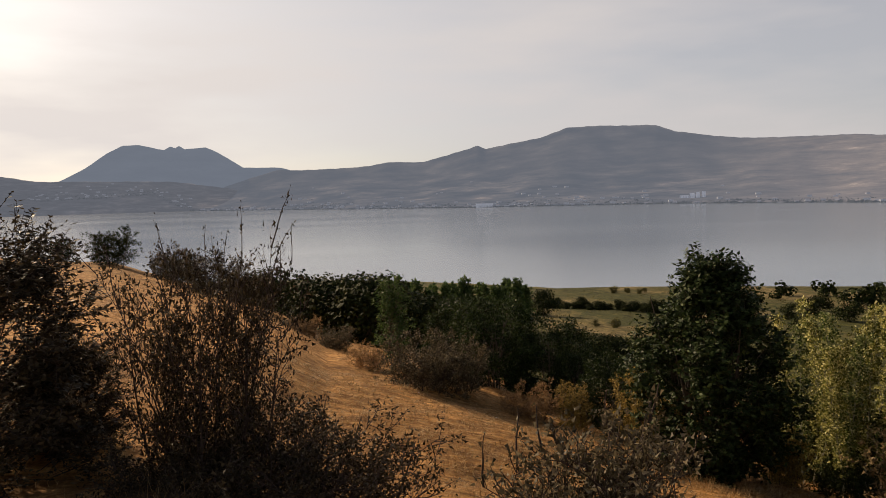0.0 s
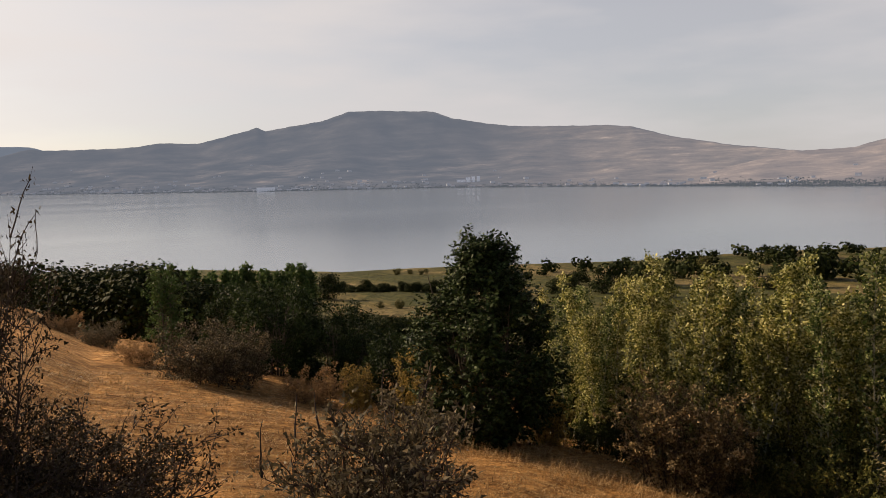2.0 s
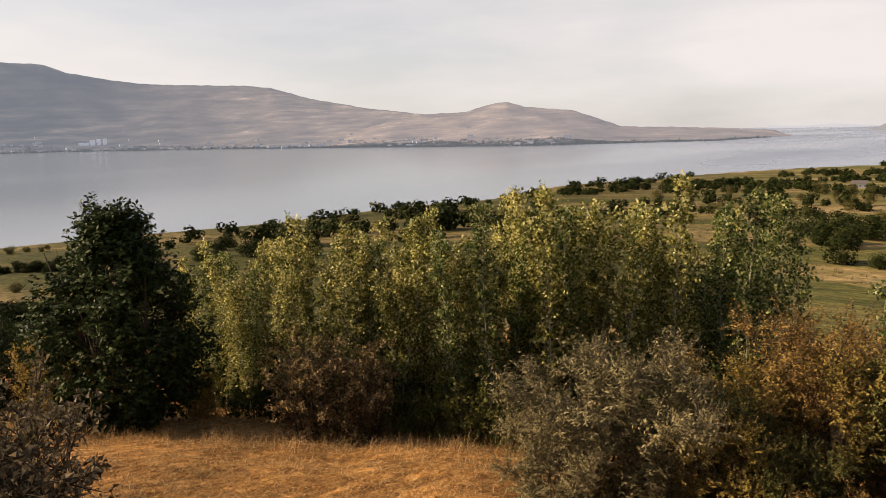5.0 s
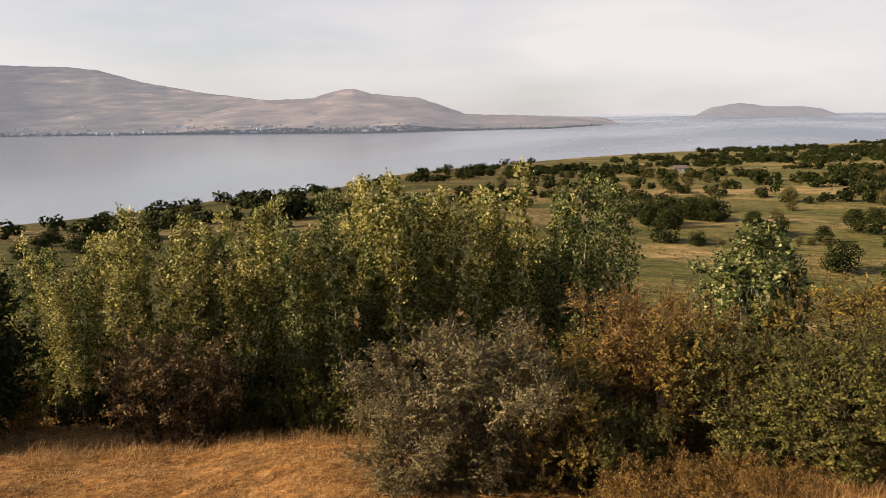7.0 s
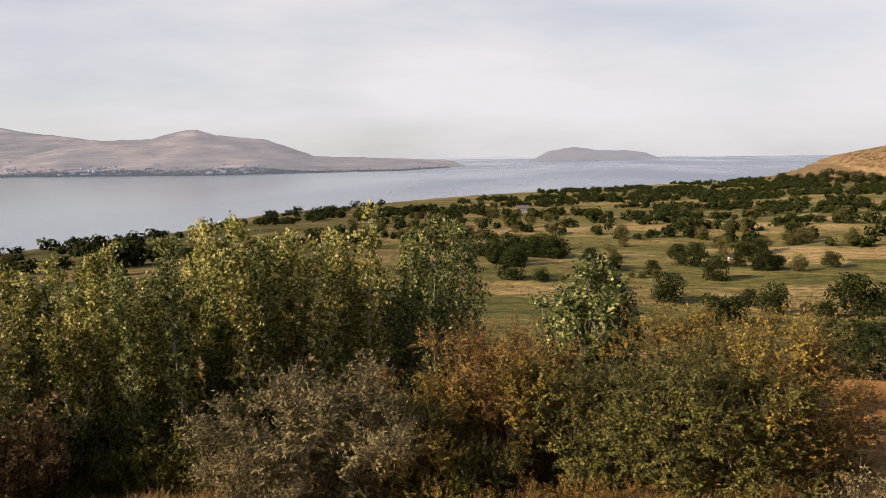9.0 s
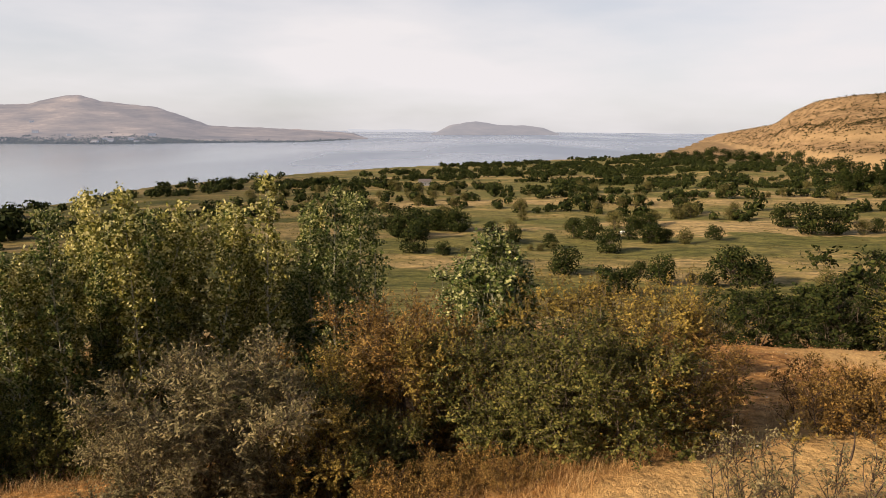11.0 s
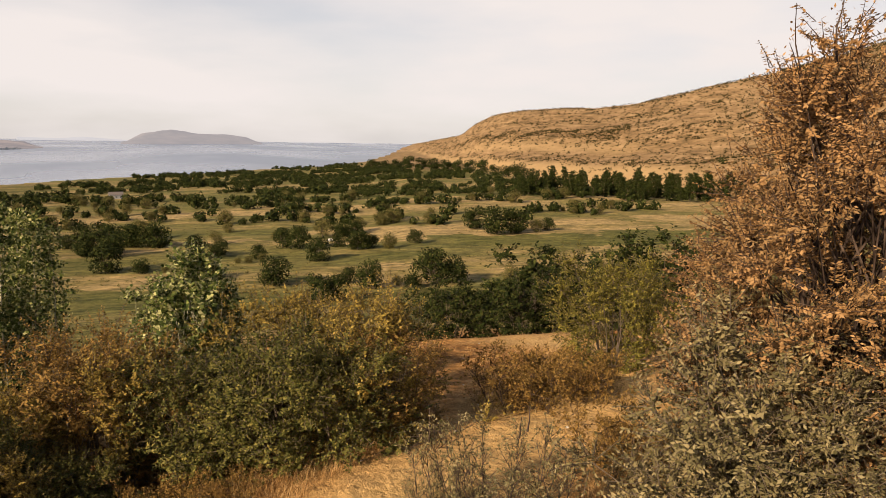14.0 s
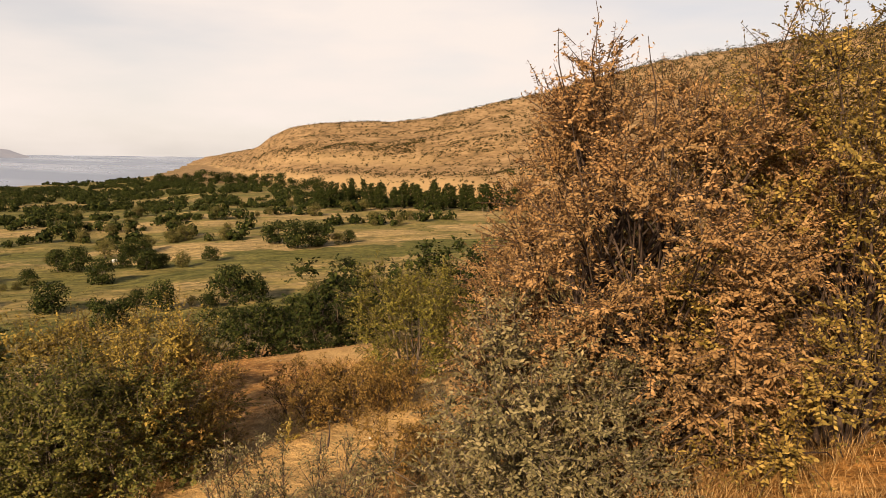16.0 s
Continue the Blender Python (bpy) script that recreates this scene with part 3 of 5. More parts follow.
def build_far_side():
    foot_az = [-45, -12, 3, 12.5, 26, 43, 54, 60, 68, 73.4, 77.5, 78.6]
    foot_r = [4150, 4150, 2798, 2455, 2336, 1880, 1659, 1583, 1682, 1743, 2050, 2148]
    # all these ranges carry their haze as emission in the material
    build_range("backdrop_peak", "twin-topped volcano with bluish haze painted on", M_PEAK, -24, -2,
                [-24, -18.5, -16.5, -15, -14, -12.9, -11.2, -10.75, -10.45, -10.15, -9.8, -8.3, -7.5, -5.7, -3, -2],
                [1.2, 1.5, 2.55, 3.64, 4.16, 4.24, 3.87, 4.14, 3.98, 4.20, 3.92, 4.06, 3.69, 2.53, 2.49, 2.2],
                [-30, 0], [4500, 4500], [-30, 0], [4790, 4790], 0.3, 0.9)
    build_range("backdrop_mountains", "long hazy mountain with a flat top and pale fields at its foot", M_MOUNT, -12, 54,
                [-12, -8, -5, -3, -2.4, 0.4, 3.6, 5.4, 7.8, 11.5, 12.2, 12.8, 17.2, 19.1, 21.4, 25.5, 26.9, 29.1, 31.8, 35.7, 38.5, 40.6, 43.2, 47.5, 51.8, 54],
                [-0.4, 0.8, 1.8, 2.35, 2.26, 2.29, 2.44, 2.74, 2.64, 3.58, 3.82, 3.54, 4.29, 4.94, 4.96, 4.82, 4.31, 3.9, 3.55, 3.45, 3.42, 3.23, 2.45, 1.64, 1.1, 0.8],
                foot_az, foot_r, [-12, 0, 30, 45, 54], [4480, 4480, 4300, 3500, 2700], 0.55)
    build_range("backdrop_hill", "low brown hill with painted haze, running out as a spit", M_HILL, 43, 78.6,
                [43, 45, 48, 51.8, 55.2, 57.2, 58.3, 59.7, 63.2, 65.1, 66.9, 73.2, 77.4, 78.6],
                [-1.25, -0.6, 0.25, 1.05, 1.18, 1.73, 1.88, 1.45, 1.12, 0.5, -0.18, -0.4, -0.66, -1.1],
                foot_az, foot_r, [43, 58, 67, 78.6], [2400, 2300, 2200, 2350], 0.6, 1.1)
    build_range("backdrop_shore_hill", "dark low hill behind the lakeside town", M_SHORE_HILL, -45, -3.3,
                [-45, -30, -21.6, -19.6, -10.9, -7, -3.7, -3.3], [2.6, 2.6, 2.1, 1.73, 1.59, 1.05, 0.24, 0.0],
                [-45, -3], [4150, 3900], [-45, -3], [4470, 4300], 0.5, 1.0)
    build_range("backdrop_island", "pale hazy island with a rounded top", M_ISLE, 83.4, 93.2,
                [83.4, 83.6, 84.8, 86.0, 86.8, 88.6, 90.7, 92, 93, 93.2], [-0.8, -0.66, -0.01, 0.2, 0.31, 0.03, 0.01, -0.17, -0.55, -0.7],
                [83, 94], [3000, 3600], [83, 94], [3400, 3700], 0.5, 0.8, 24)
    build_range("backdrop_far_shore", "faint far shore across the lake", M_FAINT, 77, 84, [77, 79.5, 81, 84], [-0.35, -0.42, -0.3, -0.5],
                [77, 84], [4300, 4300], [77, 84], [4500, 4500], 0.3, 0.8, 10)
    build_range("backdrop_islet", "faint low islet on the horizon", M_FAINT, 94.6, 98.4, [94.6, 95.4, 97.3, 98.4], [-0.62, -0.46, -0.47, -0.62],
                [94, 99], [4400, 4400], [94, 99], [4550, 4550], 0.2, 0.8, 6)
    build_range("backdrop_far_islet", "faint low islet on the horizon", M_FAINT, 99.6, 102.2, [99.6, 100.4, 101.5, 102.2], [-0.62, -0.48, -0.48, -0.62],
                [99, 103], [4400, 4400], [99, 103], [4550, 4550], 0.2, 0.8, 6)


build_ground()
build_water()
build_far_side()


# ---------------------------------------------------------------- plants
def tube(verts, faces, pts, radii, sides=5):
    """One branch: rings of points along its line."""
    start = len(verts)
    for i, p in enumerate(pts):
        d = (pts[min(i + 1, len(pts) - 1)] - pts[max(i - 1, 0)])
        d = d / (np.linalg.norm(d) + 1e-9)
        u = np.cross(d, (0.31, 0.95, 0.05) if abs(d[2]) > 0.8 else (0, 0, 1.0))
        u /= np.linalg.norm(u) + 1e-9
        w = np.cross(d, u)
        for a in range(sides):
            c = a * 2 * math.pi / sides
            verts.append(p + radii[i] * (math.cos(c) * u + math.sin(c) * w))
    for i in range(len(pts) - 1):
        for a in range(sides):
            b = (a + 1) % sides
            faces.append((start + i * sides + a, start + i * sides + b, start + (i + 1) * sides + b, start + (i + 1) * sides + a))


def twig_arrays(lines, radii):
    """Three-sided twigs along many short lines at once."""
    n, m, _ = lines.shape
    d = lines[:, -1] - lines[:, 0]
    u = np.cross(d, np.array([0.31, 0.2, 0.9]))
    u /= np.linalg.norm(u, axis=1)[:, None] + 1e-9
    w = np.cross(d, u)
    w /= np.linalg.norm(w, axis=1)[:, None] + 1e-9
    rings = [lines + radii[None, :, None] * (math.cos(c) * u + math.sin(c) * w)[:, None] for c in (0.0, 2.09, 4.19)]
    v = np.stack(rings, 2).reshape(-1, 3)
    f = np.array([(i * 3 + a, i * 3 + (a + 1) % 3, (i + 1) * 3 + (a + 1) % 3, (i + 1) * 3 + a) for i in range(m - 1) for a in range(3)])
    return v, (f[None] + (np.arange(n) * m * 3)[:, None, None]).reshape(-1, 4)


def branch_line(rng, p, d, length, n, wander, lift):
    pts = [p]
    for _ in range(n):
        d = d + rng.normal(0, wander, 3) + np.array([0, 0, lift])
        d = d / np.linalg.norm(d)
        pts.append(pts[-1] + d * length / n)
    return pts


def leaf_arrays(rng, pos, heading, size, wide, droop):
    n = len(pos)
    d = heading * 0.6 + rng.normal(0, 0.7, (n, 3))
    d[:, 2] -= droop
    d /= np.linalg.norm(d, axis=1)[:, None] + 1e-9
    s = np.cross(d, rng.normal(0, 1, (n, 3)))
    s /= np.linalg.norm(s, axis=1)[:, None] + 1e-9
    ln = (size * rng.uniform(0.6, 1.25, n))[:, None]
    side = s * ln * wide * 0.5
    v = np.stack([pos - side, pos + side, pos + d * ln], 1)
    return v.reshape(-1, 3), np.arange(n * 3).reshape(n, 3)


def leaf_quads(rng, pos, heading, size, wide, droop, loose=0.35, face=None):
    """Lozenge-shaped leaves, each pointing along its heading; face: the way its upper side looks."""
    n = len(pos)
    d = heading / (np.linalg.norm(heading, axis=1)[:, None] + 1e-9) + rng.normal(0, loose, (n, 3))
    d[:, 2] -= droop
    d /= np.linalg.norm(d, axis=1)[:, None] + 1e-9
    s = np.cross(d, rng.normal(0, 0.8, (n, 3)) + np.array([0, 0, 0.7]) if face is None else face + rng.normal(0, 0.34, (n, 3)) + np.array([0, 0, 0.25]))
    s /= np.linalg.norm(s, axis=1)[:, None] + 1e-9
    ln = (size * rng.uniform(0.65, 1.25, n))[:, None]
    side, mid = s * ln * wide * 0.5, pos + d * ln * 0.45
    return np.stack([pos, mid + side, pos + d * ln, mid - side], 1).reshape(-1, 3), np.arange(n * 4).reshape(n, 4)


def shell_leaves(rng, pos, normal, size, wide):
    """Leaf clumps that lie on the surface of a crown, each a little askew."""
    n = len(pos)
    nm = normal + rng.normal(0, 0.38, (n, 3))
    nm /= np.linalg.norm(nm, axis=1)[:, None] + 1e-9
    d = np.cross(nm, rng.normal(0, 1, (n, 3)))
    d /= np.linalg.norm(d, axis=1)[:, None] + 1e-9
    w = np.cross(nm, d)
    ln = (size * rng.uniform(0.6, 1.25, n))[:, None]
    v = np.stack([pos - d * ln * 0.5, pos + w * ln * wide * 0.5 + nm * ln * 0.1, pos + d * ln * 0.5 + nm * ln * 0.15, pos - w * ln * wide * 0.5], 1)
    return v.reshape(-1, 3), np.arange(n * 4).reshape(n, 4)


def spray_bush(seed, tall, half, shape, limbs, sprays, leaves, leaf, spray, foliage, trunks, trunk_r, name, wide=0.5, shoots=0, bark=None,
               shoot=(0.1, 0.24), lump=0.3, bare=0.05, droop=0.12, clump=0.24):
    """A bush of leafy lobes: trunks, limbs out to an uneven crown, a tuft of short twigs at every limb's end and leaves in two ranks on every twig."""
    rng = np.random.default_rng(seed)
    wv, wf, pos, head, stems, tips, starts, ways, facing = [], [], [], [], [], [], [], [], []
    prof = crown_shape(shape)
    ph = rng.uniform(0, 6.28, 4)
    for k in range(trunks):
        a = k * 2.4
        out = np.array([math.sin(a), math.cos(a), 0])
        line = branch_line(rng, out * 0.08 * half * (k > 0) + np.array([0, 0, -0.15]), out * rng.uniform(0.08, 0.3) + np.array([0, 0, 1.0]), tall * rng.uniform(0.7, 0.95), 8, 0.06, 0.03)
        tube(wv, wf, line, [trunk_r * (1 - 0.85 * i / 8) for i in range(9)], 6)
        stems.append(line)
    for k in range(limbs):
        t = bare + (0.97 - bare) * (k + rng.uniform(0, 1)) / limbs
        a = k * 2.39996 + rng.uniform(-0.5, 0.5)
        bulge = 1 + lump * (0.6 * math.sin(2 * a + ph[0] + 5 * t) + 0.5 * math.sin(3 * a + ph[1] - 8 * t) + 0.4 * math.sin(5 * a + ph[2] + 13 * t))
        ball = half * clump * rng.uniform(0.7, 1.3)
        w = max(0.0, half * prof(t) * bulge * (0.42 + 0.58 * math.sqrt(rng.uniform(0, 1))) - 0.4 * ball)
        c = np.array([math.sin(a) * w, math.cos(a) * w, tall * t * (1 + 0.25 * lump * math.sin(3 * a + ph[3]))])
        p = stems[int(rng.integers(trunks))][max(0, min(8, int(t * 8) - 2))]
        tube(wv, wf, [p, (p + c) * 0.5 + rng.normal(0, 0.03, 3) * tall, c], [trunk_r * 0.26, trunk_r * 0.18, 0.004], 4)
        if t > 0.75:
            tips.append(c)
        out = c - np.array([0, 0, tall * 0.3])
        out /= np.linalg.norm(out) + 1e-9
        way = rng.normal(0, 1, (sprays, 3))
        way /= np.linalg.norm(way, axis=1)[:, None]
        way += out * 0.45 + np.array([0, 0, 0.25])
        starts.append(c + way * ball * rng.uniform(0.0, 0.75, (sprays, 1)) * np.array([1.1, 1.1, 0.8]))
        ways.append(way + rng.normal(0, 0.3, (sprays, 3)))
        facing.append(way / np.linalg.norm(way, axis=1)[:, None])
    tp, td, balls = np.concatenate(starts), np.concatenate(ways), np.concatenate(facing)
    td /= np.linalg.norm(td, axis=1)[:, None]
    ok = tp[:, 2] > 0.03
    tp, td = tp[ok], td[ok]
    ln = (spray * rng.uniform(0.55, 1.3, len(tp)))[:, None]
    tv, tf = twig_arrays(np.stack([tp, tp + td * ln], 1), np.array([0.0035, 0.0012]))
    which = np.repeat(np.arange(len(tp)), leaves)
    u = np.tile((np.arange(leaves) + 0.6) / leaves, len(tp))[:, None] + rng.normal(0, 0.03, (len(which), 1))
    rank = np.cross(td, rng.normal(0, 0.5, td.shape) + np.array([0, 0, 1.0]))
    rank /= np.linalg.norm(rank, axis=1)[:, None] + 1e-9
    turn = np.where(np.arange(len(which)) % 2, 1.0, -1.0)[:, None]
    pos.append(tp[which] + td[which] * ln[which] * u)
    head.append(td[which] * 0.45 + rank[which] * turn)
    face = [balls[ok][which]]
    sv, sf = [], []
    add_shoots(rng, tips, shoots, tall, shoot, sv, sf, pos, head)
    wv, wf = np.array(wv), np.array(wf)
    wf = np.concatenate([wf, tf + len(wv)])
    wv = np.concatenate([wv, tv])
    if sv:
        wf = np.concatenate([wf, np.array(sf) + len(wv)])
        wv = np.concatenate([wv, np.array(sv)])
    face += [rng.normal(0, 1, h.shape) for h in head[1:]]
    lv, lf = leaf_quads(rng, np.concatenate(pos), np.concatenate(head), leaf, wide, droop, 0.35, np.concatenate(face))
    return (mesh_from(name + "_wood", wv, wf, bark or M_BARK), mesh_from(name + "_leaves", lv, lf, foliage, False))


def crown_shape(kind):
    return {"round": lambda t: 0.45 + 0.75 * math.sin(math.pi * min(1, t * 0.95)) ** 0.8,
            "column": lambda t: 0.55 + 0.45 * math.sin(math.pi * t),
            "cone": lambda t: 1.15 - 0.85 * t,
            "dome": lambda t: 1.1 - 0.5 * t * t,
            "pear": lambda t: 0.30 + 0.95 * (1 - t) ** 0.6 * min(1, 0.62 + 2.2 * t),
            "spire": lambda t: 0.22 + 0.9 * math.sin(math.pi * (0.12 + 0.86 * t)) ** 0.9,
            "egg": lambda t: 0.10 + 1.06 * math.sin(math.pi * (0.17 + 0.80 * t)),
            "vase": lambda t: 0.6 + 0.5 * t}[kind]


def add_shoots(rng, tips, count, tall, span, wv, wf, pos, head):
    """Long young shoots above the crown, with small leaves set along them."""
    for _ in range(count):
        p = tips[int(rng.integers(len(tips)))]
        a = math.atan2(p[0], p[1])
        ln = tall * rng.uniform(*span)
        d = np.array([math.sin(a) * 0.35, math.cos(a) * 0.35, 1.0])
        sl = branch_line(rng, p, d / np.linalg.norm(d), ln, 5, 0.12, 0.02)
        tube(wv, wf, sl, [0.007, 0.006, 0.005, 0.004, 0.003, 0.002], 4)
        c = int(ln * 55)
        w = np.sort(rng.uniform(0.1, 5, c))[:, None]
        jj = np.minimum(w.astype(int), 4)
        sla = np.array(sl)
        pos.append(sla[jj[:, 0]] + (sla[jj[:, 0] + 1] - sla[jj[:, 0]]) * (w - jj) + rng.normal(0, 0.02, (c, 3)))
        head.append(rng.normal(0, 1, (c, 3)))


def plant_meshes(seed, tall, stems, foot, lean, bare, reach, branches, twigs, twig, leaves, leaf, shape="round",
                 rise=25, droop=0.2, wide=0.55, stem_r=0.03, shoots=0, wander=0.12, sides=5, bark=None, foliage=None, name="plant", twig_wood=1, shoot=(0.14, 0.32), lozenge=False):
    """Wood and leaves of one bush or tree: stems, branches along them, twigs along these, leaves along the twigs."""
    rng = np.random.default_rng(seed)
    wv, wf, pos, head, starts, ways, tips = [], [], [], [], [], [], []
    prof = crown_shape(shape)
    up = np.array([0, 0, 1.0])
    for k in range(stems):
        a = k * 2.4 + rng.uniform(0, 0.8)
        out = np.array([math.sin(a), math.cos(a), 0])
        base = out * foot * math.sqrt((k + 0.3) / max(stems, 1)) + np.array([0, 0, -0.12])
        ln = lean * rng.uniform(0.5, 1.2) if stems > 1 else lean
        hk = tall * (rng.uniform(0.72, 1.0) if k else 1.0)
        line = branch_line(rng, base, up + out * ln, hk * 1.04, 8, wander * 0.55, 0.05)
        tube(wv, wf, line, [stem_r * (1 - 0.85 * i / 8) for i in range(9)], sides + 1)
        for b in range(branches):
            t = bare + (1 - bare) * (b + rng.uniform(0, 1)) / branches
            f = t * 8
            i = min(int(f), 7)
            p = line[i] + (line[i + 1] - line[i]) * (f - i)
            aa = b * 2.39996 + rng.uniform(-0.5, 0.5) + k
            e = radians(rise + rng.uniform(-22, 22))
            d = np.array([math.sin(aa) * math.cos(e), math.cos(aa) * math.cos(e), math.sin(e)])
            L = reach * prof(t) * rng.uniform(0.55, 1.15)
            bl = branch_line(rng, p, d, L, 4 if twig_wood else 2, wander, 0.06)
            nb = len(bl) - 1
            if t > 0.55:
                tips.append(bl[-1])
            r0 = stem_r * (1 - 0.8 * t) * 0.55
            tube(wv, wf, bl, [r0 * (1 - 0.8 * q / nb) + 0.0015 for q in range(nb + 1)], 4 if twig_wood > 1 else 3)
            g = nb * (0.2 + 0.8 * (np.arange(twigs) + rng.uniform(0, 1, twigs)) / twigs)
            j = np.minimum(g.astype(int), nb - 1)
            bla = np.array(bl)
            starts.append(bla[j] + (bla[j + 1] - bla[j]) * (g - j)[:, None])
            ways.append(np.repeat(d[None], twigs, 0))
    tp, td = np.concatenate(starts), np.concatenate(ways)
    td = td + rng.normal(0, 0.75, td.shape) + np.array([0, 0, 0.15])
    td /= np.linalg.norm(td, axis=1)[:, None]
    bend = td + rng.normal(0, wander, td.shape) + np.array([0, 0, 0.05])
    bend /= np.linalg.norm(bend, axis=1)[:, None]
    half = (twig * 0.5 * rng.uniform(0.6, 1.2, len(tp)))[:, None]
    tl = np.stack([tp, tp + td * half, tp + td * half + bend * half], 1)
    wf, wv = np.array(wf), np.array(wv)
    if twig_wood:
        radii = np.array([0.004 * stem_r / 0.03 + 0.001, 0.003, 0.0015])
        tv, tf = twig_arrays(tl, radii) if twig_wood > 1 else twig_arrays(tl[:, ::2], radii[::2])
        wf = np.concatenate([wf, tf + len(wv)])
        wv = np.concatenate([wv, tv])
    which = np.repeat(np.arange(len(tp)), np.maximum(1, (leaves * rng.uniform(0.7, 1.3, len(tp))).astype(int)))
    w = 2 * (0.15 + 0.95 * np.sqrt(rng.uniform(0, 1, len(which))))
    jj = np.minimum(w.astype(int), 1)
    pp = tl[which, jj] + (tl[which, jj + 1] - tl[which, jj]) * (w - jj)[:, None]
    pos.append(pp + rng.normal(0, max(leaf * 0.35, twig * 0.14), pp.shape))
    head.append(td[which])
    extra_v, extra_f = [], []
    add_shoots(rng, tips, shoots, tall, shoot, extra_v, extra_f, pos, head)
    if extra_v:
        wf = np.concatenate([wf, np.array(extra_f) + len(wv)])
        wv = np.concatenate([wv, np.array(extra_v)])
    pos, head = np.concatenate(pos), np.concatenate(head)
    lv, lf = leaf_quads(rng, pos, head, leaf, wide, droop, 0.9) if lozenge else leaf_arrays(rng, pos, head, leaf, wide, droop)
    return (mesh_from(name + "_wood", wv, wf, bark or M_BARK), mesh_from(name + "_leaves", lv, lf, foliage or L_DARK, False))


def lobed_tree(seed, tall, broad, lobes, per, leaf, foliage, trunk_r, name):
    """A compact meadow tree: a short trunk, limbs, and a crown of leafy lobes."""
    rng = np.random.default_rng(seed)
    wv, wf, pos, head = [], [], [], []
    fork = np.array([rng.normal(0, 0.03) * tall, rng.normal(0, 0.03) * tall, tall * 0.26])
    tube(wv, wf, [np.array([0, 0, -0.3]), fork * 0.5, fork], [trunk_r * 1.3, trunk_r, trunk_r * 0.8], 6)
    for k in range(lobes):
        a = k * 2.39996 + rng.uniform(-0.4, 0.4)
        h = rng.uniform(-1.0, 1.0)
        w = math.sqrt(max(0.05, 1 - h * h * 0.85)) * rng.uniform(0.55, 1.1)
        rad = tall * rng.uniform(0.16, 0.24)
        c = np.array([math.sin(a) * w * tall * broad * 0.31, math.cos(a) * w * tall * broad * 0.31, tall * (0.45 + 0.32 * h)])
        tube(wv, wf, [fork, (fork + c) * 0.5 + rng.normal(0, 0.03, 3) * tall, c], [trunk_r * 0.5, trunk_r * 0.35, trunk_r * 0.12], 3)
        q = rng.normal(0, 1, (per, 3))
        q /= np.linalg.norm(q, axis=1)[:, None]
        p = c + q * rad * rng.uniform(0.72, 1.04, (per, 1)) * np.array([1.15, 1.15, 0.9])
        pos.append(p[p[:, 2] > tall * 0.04])
        head.append((q + np.array([0, 0, 0.25]))[p[:, 2] > tall * 0.04])
    lv, lf = shell_leaves(rng, np.concatenate(pos), np.concatenate(head), leaf, 0.8)
    return (mesh_from(name + "_wood", wv, wf, M_BARK), mesh_from(name + "_leaves", lv, lf, foliage, False))


def clumped_tree(seed, tall, half, shape, lobes, per, leaf, lobe, foliage, trunks, trunk_r, name, wide=0.5, shoots=0, bark=None, shoot=(0.1, 0.24)):
    """A leafy tree or bush from the ground up: several slender trunks, limbs, and tight clumps of outward-pointing leaves."""
    rng = np.random.default_rng(seed)
    wv, wf, pos, head = [], [], [], []
    prof = crown_shape(shape)
    stems = []
    for k in range(trunks):
        a = k * 2.4
        line = branch_line(rng, np.array([math.sin(a), math.cos(a), 0]) * 0.06 * tall * (k > 0) + np.array([0, 0, -0.15]),
                           np.array([math.sin(a) * 0.08, math.cos(a) * 0.08, 1.0]), tall * rng.uniform(0.75, 0.95), 8, 0.05, 0.03)
        tube(wv, wf, line, [trunk_r * (1 - 0.85 * i / 8) for i in range(9)], 6)
        stems.append(line)
    tips = []
    for k in range(lobes):
        t = 0.06 + 0.90 * (k + rng.uniform(0, 1)) / lobes
        a = k * 2.39996 + rng.uniform(-0.5, 0.5)
        w = half * prof(t) * (0.35 + 0.65 * math.sqrt(rng.uniform(0, 1))) * rng.uniform(0.85, 1.12)
        c = np.array([math.sin(a) * w, math.cos(a) * w, tall * t])
        line = stems[int(rng.integers(trunks))]
        p = line[max(0, min(8, int(t * 8) - 1))]
        tube(wv, wf, [p, (p + c) * 0.5 + rng.normal(0, 0.02, 3) * tall, c], [trunk_r * 0.24, trunk_r * 0.16, 0.004], 4)
        q = rng.normal(0, 1, (per, 3)) + np.array([math.sin(a), math.cos(a), 0.5]) * 0.55
        q /= np.linalg.norm(q, axis=1)[:, None]
        rad = lobe * rng.uniform(0.7, 1.25)
        if t > 0.72:
            tips.append(c)
        pp = c + q * rad * rng.uniform(0.35, 1.0, (per, 1)) * np.array([1.0, 1.0, 0.85])
        pos.append(pp[pp[:, 2] > 0.02])
        head.append(q[pp[:, 2] > 0.02] * 1.6)
    add_shoots(rng, tips, shoots, tall, shoot, wv, wf, pos, head)
    lv, lf = leaf_arrays(rng, np.concatenate(pos), np.concatenate(head), leaf, wide, 0.15)
    return (mesh_from(name + "_wood", wv, wf, bark or M_BARK), mesh_from(name + "_leaves", lv, lf, foliage, False))


def plant(name, meshes, at, label, category, group="", scale=1.0, turn=0.0, stretch=1.0, lean=0.0):
    """A bush or tree as a thing: an empty at its foot, with wood and leaves as its parts."""
    root = new(name)
    root.empty_display_size = 0.2
    root.matrix_world = Matrix.LocRotScale(at, Euler((radians(lean), 0, radians(turn))), (scale, scale, scale * stretch))
    for part_name, me in zip(("trunk", "crown"), meshes):
        ob = new(part_name, me)
        ob.parent = root
    return tagged(root, label, category, group)


